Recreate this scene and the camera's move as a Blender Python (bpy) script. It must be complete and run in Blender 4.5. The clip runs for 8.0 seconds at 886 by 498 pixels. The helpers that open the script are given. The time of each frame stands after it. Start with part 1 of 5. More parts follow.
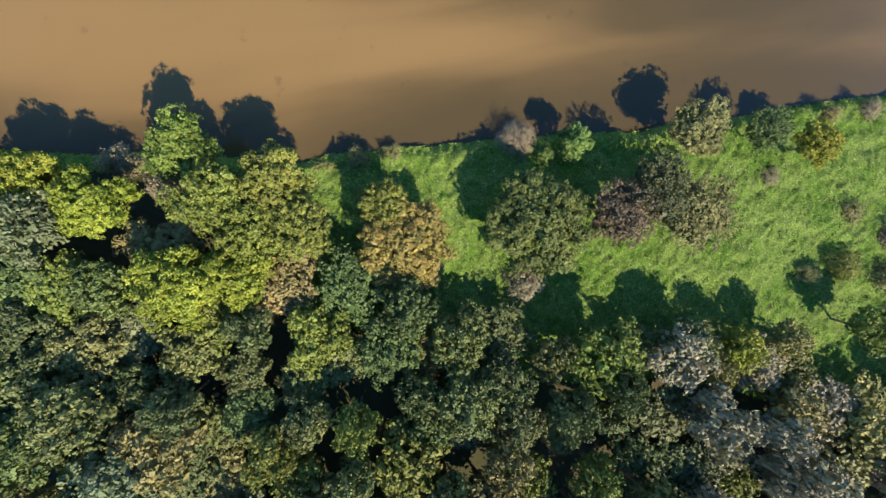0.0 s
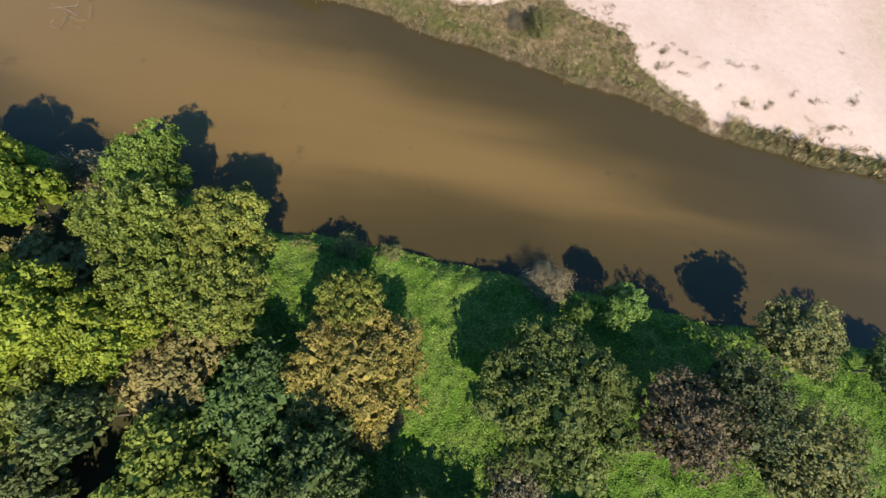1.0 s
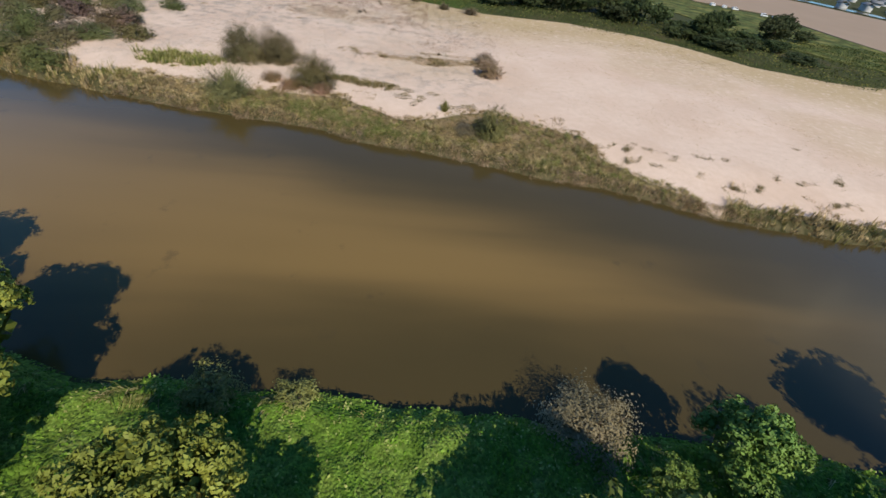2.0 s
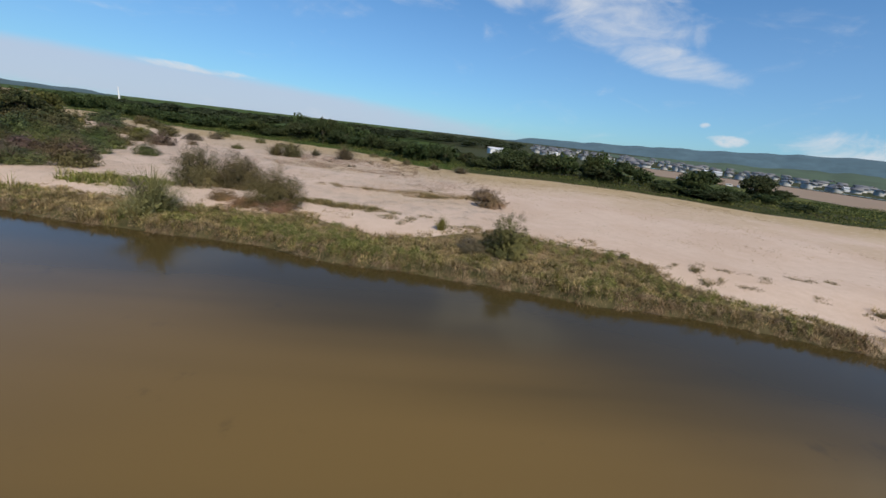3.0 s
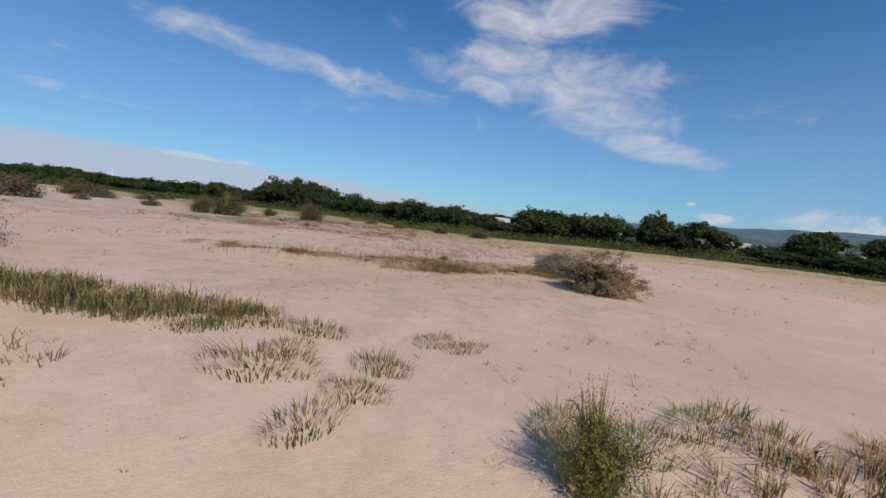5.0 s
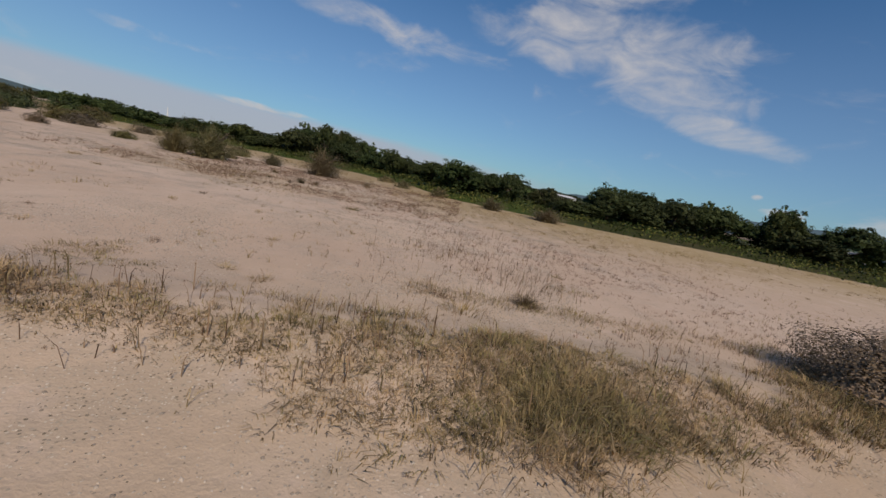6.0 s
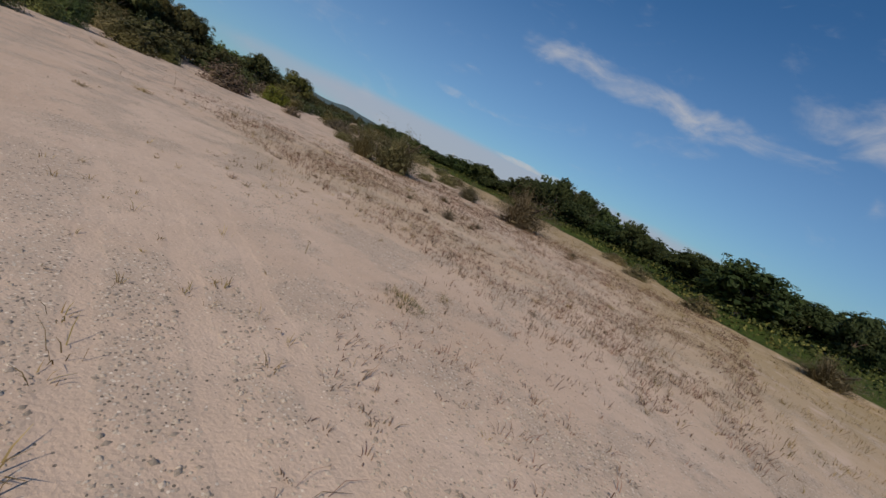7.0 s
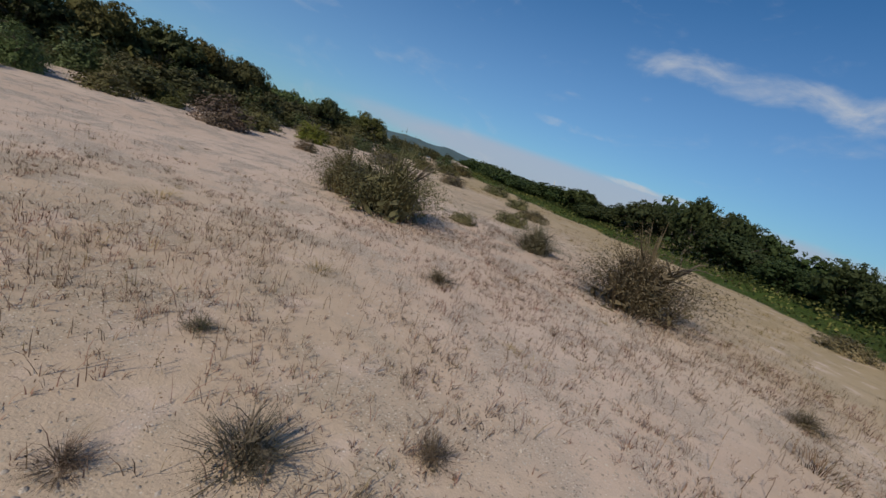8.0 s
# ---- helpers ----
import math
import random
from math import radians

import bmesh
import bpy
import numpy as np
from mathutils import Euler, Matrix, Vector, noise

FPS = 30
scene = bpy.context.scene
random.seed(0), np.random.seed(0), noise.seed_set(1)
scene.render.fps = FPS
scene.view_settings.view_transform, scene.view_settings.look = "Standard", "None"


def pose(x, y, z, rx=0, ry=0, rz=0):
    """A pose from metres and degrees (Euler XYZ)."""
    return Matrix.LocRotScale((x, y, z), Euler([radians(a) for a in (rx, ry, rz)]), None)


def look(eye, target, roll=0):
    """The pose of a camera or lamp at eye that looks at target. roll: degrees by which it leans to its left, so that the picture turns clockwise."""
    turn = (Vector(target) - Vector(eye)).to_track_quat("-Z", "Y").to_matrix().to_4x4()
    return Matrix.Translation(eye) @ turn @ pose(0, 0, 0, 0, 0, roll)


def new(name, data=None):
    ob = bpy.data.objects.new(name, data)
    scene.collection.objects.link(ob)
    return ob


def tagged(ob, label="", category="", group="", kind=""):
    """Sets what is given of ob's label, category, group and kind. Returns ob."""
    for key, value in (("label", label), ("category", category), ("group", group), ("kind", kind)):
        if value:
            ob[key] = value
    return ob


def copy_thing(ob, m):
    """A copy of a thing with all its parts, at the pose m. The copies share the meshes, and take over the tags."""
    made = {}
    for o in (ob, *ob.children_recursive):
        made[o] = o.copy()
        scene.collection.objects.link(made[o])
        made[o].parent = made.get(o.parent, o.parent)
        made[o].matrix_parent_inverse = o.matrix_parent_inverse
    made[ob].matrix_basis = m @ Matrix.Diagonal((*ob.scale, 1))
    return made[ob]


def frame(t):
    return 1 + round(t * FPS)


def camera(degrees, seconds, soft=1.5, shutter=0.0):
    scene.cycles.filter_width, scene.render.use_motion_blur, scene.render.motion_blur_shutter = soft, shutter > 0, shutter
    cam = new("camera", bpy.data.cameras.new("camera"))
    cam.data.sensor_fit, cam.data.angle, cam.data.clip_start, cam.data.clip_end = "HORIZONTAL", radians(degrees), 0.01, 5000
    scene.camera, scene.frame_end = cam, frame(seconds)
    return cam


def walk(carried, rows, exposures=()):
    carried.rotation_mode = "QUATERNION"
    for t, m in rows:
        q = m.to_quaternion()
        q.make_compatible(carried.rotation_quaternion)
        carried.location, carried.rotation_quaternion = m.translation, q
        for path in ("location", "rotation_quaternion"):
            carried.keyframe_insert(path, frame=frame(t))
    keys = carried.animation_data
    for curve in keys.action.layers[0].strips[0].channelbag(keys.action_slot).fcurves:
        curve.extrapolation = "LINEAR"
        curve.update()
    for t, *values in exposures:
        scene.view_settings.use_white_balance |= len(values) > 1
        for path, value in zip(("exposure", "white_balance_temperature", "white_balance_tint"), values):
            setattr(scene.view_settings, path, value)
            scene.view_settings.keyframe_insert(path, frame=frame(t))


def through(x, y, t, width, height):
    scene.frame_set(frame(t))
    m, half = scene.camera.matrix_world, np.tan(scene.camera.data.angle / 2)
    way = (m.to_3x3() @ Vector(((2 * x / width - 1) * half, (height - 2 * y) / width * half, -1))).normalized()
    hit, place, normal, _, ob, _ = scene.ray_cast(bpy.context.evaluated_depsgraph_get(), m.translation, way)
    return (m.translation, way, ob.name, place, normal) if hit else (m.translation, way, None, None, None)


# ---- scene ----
cam = camera(96.5, 8.0)
PATH = [
    (0, -4.688, 12.908, 88.546, -2.52, -6.00, -10.01),
    (0.5, -0.224, 8.898, 78.794, 7.16, -0.20, 4.76),
    (1, 2.486, 7.024, 66.328, 20.93, -5.20, 7.23),
    (1.5, 4.596, 7.882, 52.394, 33.60, -6.49, 2.46),
    (2, 6.058, 11.806, 37.696, 48.45, -6.49, -0.02),
    (2.2, 6.396, 14.482, 31.968, 55.37, -6.39, -0.62),
    (3.3, 7.068, 41.592, 15.950, 77.63, -6.28, -2.17),
    (3.5, 7.272, 47.594, 14.364, 80.06, -6.16, -1.95),
    (4, 7.212, 62.196, 11.354, 83.39, -5.69, -1.89),
    (4.5, 6.948, 75.988, 9.404, 84.91, -5.36, -2.22),
    (5.8, 5.056, 113.982, 8.186, 81.38, -8.65, 0.05),
    (6, 5.092, 120.922, 8.008, 79.14, -10.85, 4.18),
    (6.5, 3.908, 137.302, 7.324, 73.79, -22.07, 24.34),
    (7, 0.428, 153.074, 7.016, 77.25, -23.60, 40.34),
    (7.5, -6.300, 167.526, 7.838, 77.31, -20.97, 48.28),
    (8, -14.852, 180.362, 8.808, 76.67, -17.59, 55.57),
]
walk(cam, [(t, pose(x, y, z, rx, ry, rz)) for t, x, y, z, rx, ry, rz in PATH],
     exposures=((0.0, 1.04, 6280, 23), (0.5, 0.92, 6250, 20), (1.0, 0.5, 6380, 12), (1.5, 0.22, 6330, 9), (2.2, 0.02, 6380, 8), (3.5, -0.36, 6450, 10), (4.7, -0.38, 6450, 11),
                (5.8, -0.70, 6980, 14), (6.5, -0.77, 7060, 14), (7.0, -0.80, 6800, 12), (7.5, -0.76, 6600, 11), (8.0, -0.70, 6420, 9)))

# ---- world, sun ----
SUN_TO = Vector((0.40, -0.917, 0.93)).normalized()
world = bpy.data.worlds.new("sky")
scene.world = world
world.use_nodes = True
wt = world.node_tree
wt.nodes.clear()


class Nodes:
    """Short calls for building a node tree."""

    def __init__(self, tree):
        self.tree = tree

    def add(self, kind, props=None, **inputs):
        n = self.tree.nodes.new(kind)
        for key, value in (props or {}).items():
            setattr(n, key, value)
        for key, value in inputs.items():
            self.put(n.inputs[int(key[1:]) if key[0] == "i" and key[1:].isdigit() else key.replace("_", " ")], value)
        return n

    def put(self, socket, value):
        if isinstance(value, bpy.types.NodeSocket):
            self.tree.links.new(value, socket)
        else:
            socket.default_value = value

    def math(self, op, a, b=0.0, c=0.0, clamp=False):
        return self.add("ShaderNodeMath", {"operation": op, "use_clamp": clamp}, i0=a, i1=b, i2=c).outputs[0]

    def ramp(self, fac, lo, hi, a=0.0, b=1.0):
        return self.add("ShaderNodeMapRange", {"interpolation_type": "SMOOTHSTEP"}, Value=fac, From_Min=lo, From_Max=hi, To_Min=a, To_Max=b).outputs[0]

    def mix(self, fac, a, b, mode="MIX"):
        n = self.add("ShaderNodeMix", {"data_type": "RGBA", "blend_type": mode})
        self.put(n.inputs[0], fac)
        self.put(n.inputs[6], a)
        self.put(n.inputs[7], b)
        return n.outputs[2]

    def noise(self, vec, scale, detail=4.0, rough=0.55, distort=0.0):
        return self.add("ShaderNodeTexNoise", Vector=vec, Scale=scale, Detail=detail, Roughness=rough, Distortion=distort).outputs[0]


def rgb(r, g, b):
    return (r, g, b, 1.0)


W = Nodes(wt)
sky = W.add("ShaderNodeTexSky", {"sky_type": "NISHITA", "sun_disc": False, "sun_elevation": math.asin(SUN_TO.z),
                                 "sun_rotation": math.atan2(SUN_TO.x, SUN_TO.y), "air_density": 1.0, "dust_density": 0.15, "ozone_density": 1.3})
ray = W.add("ShaderNodeTexCoord").outputs["Generated"]
sx, sy, sz = W.add("ShaderNodeSeparateXYZ", i0=ray).outputs
azim = W.math("MULTIPLY", W.math("ARCTAN2", W.math("MULTIPLY", sx, -1.0), sy), 57.2958)
elev = W.math("MULTIPLY", W.math("ARCSINE", sz), 57.2958)


def cloud_area(az, el, wide, high, slope=0.0):
    """A soft oval of the sky, degrees to the left of +y and up."""
    da = W.math("SUBTRACT", azim, az)
    de = W.math("SUBTRACT", W.math("SUBTRACT", elev, el), W.math("MULTIPLY", da, slope))
    u, v = W.math("DIVIDE", da, wide), W.math("DIVIDE", de, high)
    return W.ramp(W.math("ADD", W.math("MULTIPLY", u, u), W.math("MULTIPLY", v, v)), 0.0, 1.0, 1.0, 0.0)


flat = W.add("ShaderNodeCombineXYZ", i0=W.math("MULTIPLY", azim, 0.05), i1=W.math("MULTIPLY", elev, 0.11), i2=0.0).outputs[0]
wisps = W.noise(flat, 2.2, 7.0, 0.56, 0.9)
fine = W.noise(flat, 9.0, 6.0, 0.6, 0.3)
grain = W.math("ADD", W.math("MULTIPLY", wisps, 0.82), W.math("MULTIPLY", fine, 0.18))
areas = [cloud_area(18, 16.8, 25, 2.3, 0.085), cloud_area(-14, 19.0, 22, 5.4, 0.08), cloud_area(-24, 14.2, 11, 4.2, 0.1), cloud_area(-28, 10.9, 10, 2.6, 0.2), cloud_area(-13, 26, 16, 5, 0.0),
         cloud_area(75, 26, 30, 7, 0.0), cloud_area(-75, 27, 30, 9, 0.1)]
total = W.math("MAXIMUM", W.math("MULTIPLY", areas[0], 0.85), W.math("MULTIPLY", cloud_area(41, 8.6, 8, 0.8, 0.03), 0.55))
for one in areas[1:]:
    total = W.math("MAXIMUM", total, one)
high = W.ramp(W.math("ADD", W.math("MULTIPLY", grain, 1.5), W.math("MULTIPLY", total, 0.5)), 0.82, 1.62, 0.0, 0.95)
bank = cloud_area(30, 1.6, 52, 3.0, 0.035)
puffs = W.math("MAXIMUM", cloud_area(-52, 3.0, 15, 3.4, -0.08), W.math("MAXIMUM", cloud_area(-36.5, 2.4, 3.2, 1.1), cloud_area(-34, 4.0, 1.0, 0.6)))
low = W.ramp(W.math("ADD", W.math("MULTIPLY", grain, 0.5), W.math("MULTIPLY", bank, 0.9)), 0.32, 1.1, 0.0, 0.8)
puff = W.ramp(W.math("ADD", W.math("MULTIPLY", grain, 1.8), W.math("MULTIPLY", puffs, 0.6)), 1.28, 1.66, 0.0, 0.9)
crest = W.math("MULTIPLY", W.ramp(W.math("ADD", W.math("MULTIPLY", grain, 1.6), W.math("MULTIPLY", cloud_area(28, 3.75, 10, 0.7, 0.02), 0.6)), 1.16, 1.62), 0.9)
cover = W.math("MAXIMUM", W.math("MAXIMUM", high, puff), crest)
SKY_STRENGTH = 0.08
clear = W.mix(1.0, sky.outputs[0], rgb(0.55, 1.235, 1.79), "MULTIPLY")
mist = W.mix(W.ramp(elev, -1.0, 30.0, 0.42, 0.0), clear, rgb(5.3, 7.0, 10.2))
hazy = W.mix(low, mist, rgb(7.6, 8.4, 10.4))
colour = W.mix(cover, hazy, rgb(10.5, 10.8, 11.4))
back = W.add("ShaderNodeBackground", Color=colour, Strength=SKY_STRENGTH)
wt.links.new(back.outputs[0], W.add("ShaderNodeOutputWorld").inputs[0])

sun = new("sun", bpy.data.lights.new("sun", "SUN"))
sun.data.energy, sun.data.angle, sun.data.color = 5.3, radians(0.53), (1.0, 0.87, 0.69)
sun.matrix_world = look(SUN_TO * 50, (0, 0, 0))


# ---- materials ----
PLAN = 2.0  # the place is laid out at half size and brought to full size in the last lines


def material(name):
    m = bpy.data.materials.new(name)
    m.use_nodes = True
    m.node_tree.nodes.clear()
    return m, Nodes(m.node_tree)


def finish(n, shader):
    n.tree.links.new(shader, n.add("ShaderNodeOutputMaterial").inputs[0])


def bump(n, height, strength, distance):
    return n.add("ShaderNodeBump", Height=height, Strength=strength, Distance=distance * PLAN).outputs[0]


def plan_place(n):
    """Where a point lies, in the plan's measure."""
    return n.add("ShaderNodeVectorMath", {"operation": "SCALE"}, i0=n.add("ShaderNodeNewGeometry").outputs["Position"], Scale=1 / PLAN).outputs[0]


def leaf_material(name, base=None, spread=0.7, through=0.07, rough=0.55):
    """Leaves: colour from the object, varied leaf by leaf and in patches."""
    m, n = material(name)
    info = n.add("ShaderNodeObjectInfo")
    isl = n.add("ShaderNodeNewGeometry").outputs["Random Per Island"]
    col = info.outputs["Color"] if base is None else base
    where = n.add("ShaderNodeTexCoord").outputs["Object"]
    patch = n.noise(where, 0.55, 3.0)
    value = n.math("MULTIPLY", n.math("ADD", 1.0 - spread * 0.5, n.math("MULTIPLY", isl, spread)), n.math("MULTIPLY", n.ramp(patch, 0.3, 0.7, 0.78, 1.25), n.ramp(n.noise(where, 0.11, 2.0), 0.35, 0.65, 0.78, 1.28)))
    hue = n.math("ADD", 0.5, n.math("MULTIPLY", n.math("SUBTRACT", patch, 0.5), -0.07))
    hue = n.math("ADD", hue, n.math("MULTIPLY", n.math("SUBTRACT", info.outputs["Random"], 0.5), 0.016))
    hsv = n.add("ShaderNodeHueSaturation", Hue=hue, Saturation=1.0, Value=value, Color=col).outputs[0]
    p = n.add("ShaderNodeBsdfPrincipled", Base_Color=hsv, Roughness=rough)
    p.inputs["Specular IOR Level"].default_value = 0.15
    tr = n.add("ShaderNodeBsdfTranslucent", Color=n.mix(0.35, hsv, rgb(0.16, 0.20, 0.02)))
    finish(n, n.add("ShaderNodeMixShader", i0=through, i1=p.outputs[0], i2=tr.outputs[0]).outputs[0])
    return m


M_LEAF = leaf_material("leaves", spread=0.42)
M_LEAF_FAR = leaf_material("far leaves", spread=0.3, through=0.06, rough=0.7)


def reed_material(name, a, b, c, size=0.22):
    """Grass in patches of three tones, varied blade by blade, paler towards dry tips."""
    m, n = material(name)
    geo = n.add("ShaderNodeNewGeometry")
    where, isl = plan_place(n), geo.outputs["Random Per Island"]
    flat_ = n.add("ShaderNodeMapping", Vector=where, Scale=(1, 1, 0.2)).outputs[0]
    p1, p2 = n.noise(flat_, size, 4.0, 0.6), n.noise(flat_, size * 3.1, 4.0, 0.6)
    col = n.mix(n.ramp(n.math("ADD", p1, n.math("MULTIPLY", n.math("SUBTRACT", isl, 0.5), 0.25)), 0.38, 0.56), rgb(*a), rgb(*b))
    col = n.mix(n.ramp(n.math("ADD", p2, n.math("MULTIPLY", n.math("SUBTRACT", isl, 0.5), 0.5)), 0.55, 0.78), col, rgb(*c))
    clump = n.ramp(n.noise(flat_, size * 6.0, 3.0, 0.6), 0.34, 0.66, 0.62, 1.3)
    val = n.math("MULTIPLY", clump, n.math("ADD", 0.7, n.math("MULTIPLY", isl, 0.6)))
    col = n.add("ShaderNodeHueSaturation", Value=val, Color=col).outputs[0]
    p = n.add("ShaderNodeBsdfPrincipled", Base_Color=col, Roughness=0.8)
    p.inputs["Specular IOR Level"].default_value = 0.06
    tr = n.add("ShaderNodeBsdfTranslucent", Color=col)
    finish(n, n.add("ShaderNodeMixShader", i0=0.15, i1=p.outputs[0], i2=tr.outputs[0]).outputs[0])
    return m


M_REED = reed_material("river grass", (0.188, 0.190, 0.056), (0.325, 0.250, 0.122), (0.43, 0.33, 0.19), 0.30)
M_WEED = reed_material("dry weeds", (0.28, 0.165, 0.125), (0.22, 0.15, 0.105), (0.17, 0.135, 0.08), 0.8)
M_HERB = reed_material("bank herbs", (0.155, 0.184, 0.046), (0.215, 0.210, 0.070), (0.32, 0.27, 0.135), 0.4)
M_LUSH = reed_material("leafy herbs", (0.128, 0.160, 0.042), (0.185, 0.195, 0.065), (0.27, 0.225, 0.11), 0.5)
M_STRAW = reed_material("dry straw", (0.30, 0.22, 0.13), (0.40, 0.31, 0.20), (0.24, 0.15, 0.09))
M_DRY = reed_material("dry grass", (0.27, 0.195, 0.092), (0.37, 0.28, 0.14), (0.20, 0.165, 0.07), 0.5)
M_RIDGE = reed_material("ridge grass", (0.30, 0.235, 0.120), (0.365, 0.265, 0.160), (0.215, 0.190, 0.082), 0.5)
M_STALK = reed_material("weed stalks", (0.20, 0.128, 0.085), (0.25, 0.175, 0.11), (0.155, 0.128, 0.065), 0.6)
M_SOFT = reed_material("soft dry grass", (0.245, 0.210, 0.086), (0.33, 0.25, 0.135), (0.265, 0.180, 0.10), 0.45)
M_TUFT = reed_material("tuft grass", (0.135, 0.130, 0.048), (0.20, 0.168, 0.080), (0.27, 0.205, 0.11), 0.5)
M_VINE = reed_material("ground cover leaves", (0.098, 0.205, 0.018), (0.140, 0.235, 0.034), (0.22, 0.25, 0.085), 0.30)


def creeper_material():
    """A closed mat of small leaves: leaf-sized cells of light and dark green over larger patches."""
    m, n = material("creeper mat")
    where = plan_place(n)
    cell = n.add("ShaderNodeTexVoronoi", Vector=where, Scale=7.0)
    tone = n.add("ShaderNodeSeparateColor", i0=cell.outputs["Color"]).outputs[0]
    patch, fine_ = n.noise(where, 0.30, 4.0, 0.6), n.noise(where, 3.5, 5.0, 0.65)
    col = n.mix(n.ramp(patch, 0.38, 0.56), rgb(0.082, 0.160, 0.018), rgb(0.116, 0.185, 0.032))
    col = n.mix(n.ramp(n.noise(where, 0.95, 4.0), 0.58, 0.80), col, rgb(0.165, 0.205, 0.065))
    col = n.add("ShaderNodeHueSaturation", Value=n.math("MULTIPLY", n.math("ADD", 0.65, n.math("MULTIPLY", tone, 0.6)), n.ramp(fine_, 0.3, 0.7, 0.7, 1.2)), Color=col).outputs[0]
    h = n.math("ADD", fine_, n.math("MULTIPLY", cell.outputs["Distance"], -0.8))
    p = n.add("ShaderNodeBsdfPrincipled", Base_Color=col, Roughness=0.75, Normal=bump(n, h, 0.8, 0.16))
    p.inputs["Specular IOR Level"].default_value = 0.1
    finish(n, p.outputs[0])
    return m


M_MAT = creeper_material()
M_BELT = reed_material("green scrub", (0.046, 0.066, 0.021), (0.070, 0.088, 0.028), (0.15, 0.145, 0.045), 0.06)


def plain_material(name, a, b, scale, rough=0.9):
    m, n = material(name)
    geo = n.add("ShaderNodeNewGeometry")
    c = n.noise(plan_place(n), scale, 6.0, 0.6)
    t = n.math("ADD", n.math("MULTIPLY", c, 0.5), n.math("MULTIPLY", geo.outputs["Random Per Island"], 0.5))
    p = n.add("ShaderNodeBsdfPrincipled", Base_Color=n.mix(t, rgb(*a), rgb(*b)), Roughness=rough, Normal=bump(n, c, 0.3, 0.02))
    finish(n, p.outputs[0])
    return m


M_STONE = plain_material("river stones", (0.09, 0.075, 0.06), (0.68, 0.58, 0.48), 60.0, 0.8)
M_DRIFT = plain_material("driftwood", (0.13, 0.085, 0.05), (0.40, 0.31, 0.22), 14.0)
M_WALL = plain_material("house plaster", (0.30, 0.30, 0.29), (0.60, 0.59, 0.57), 0.25)
M_ROOF = plain_material("roof tiles", (0.07, 0.075, 0.085), (0.22, 0.22, 0.23), 0.4, 0.6)
M_FIELD = plain_material("ploughed field", (0.20, 0.14, 0.09), (0.30, 0.22, 0.15), 0.08)
M_GOLD = plain_material("yellow flowering weeds", (0.16, 0.17, 0.02), (0.36, 0.30, 0.03), 0.9)
M_CAR = plain_material("car paint", (0.62, 0.63, 0.65), (0.80, 0.80, 0.80), 2.0, 0.3)
M_GLASS = plain_material("car glass", (0.02, 0.025, 0.03), (0.04, 0.045, 0.05), 2.0, 0.1)
M_TYRE = plain_material("tyre rubber", (0.02, 0.02, 0.02), (0.04, 0.04, 0.04), 8.0, 0.9)
M_WHITE = plain_material("white sheet metal", (0.70, 0.71, 0.72), (0.82, 0.82, 0.82), 1.5, 0.5)


def bark_material():
    m, n = material("bark")
    where = n.add("ShaderNodeTexCoord").outputs["Object"]
    c = n.noise(where, 9.0, 6.0)
    col = n.mix(c, rgb(0.06, 0.045, 0.03), rgb(0.24, 0.19, 0.14))
    p = n.add("ShaderNodeBsdfPrincipled", Base_Color=col, Roughness=0.9, Normal=bump(n, c, 0.6, 0.05))
    finish(n, p.outputs[0])
    return m


M_BARK = bark_material()


TRACKS = (77.1, 77.95, 78.75)  # wheel tracks across the sand bar, where they cross x = -2


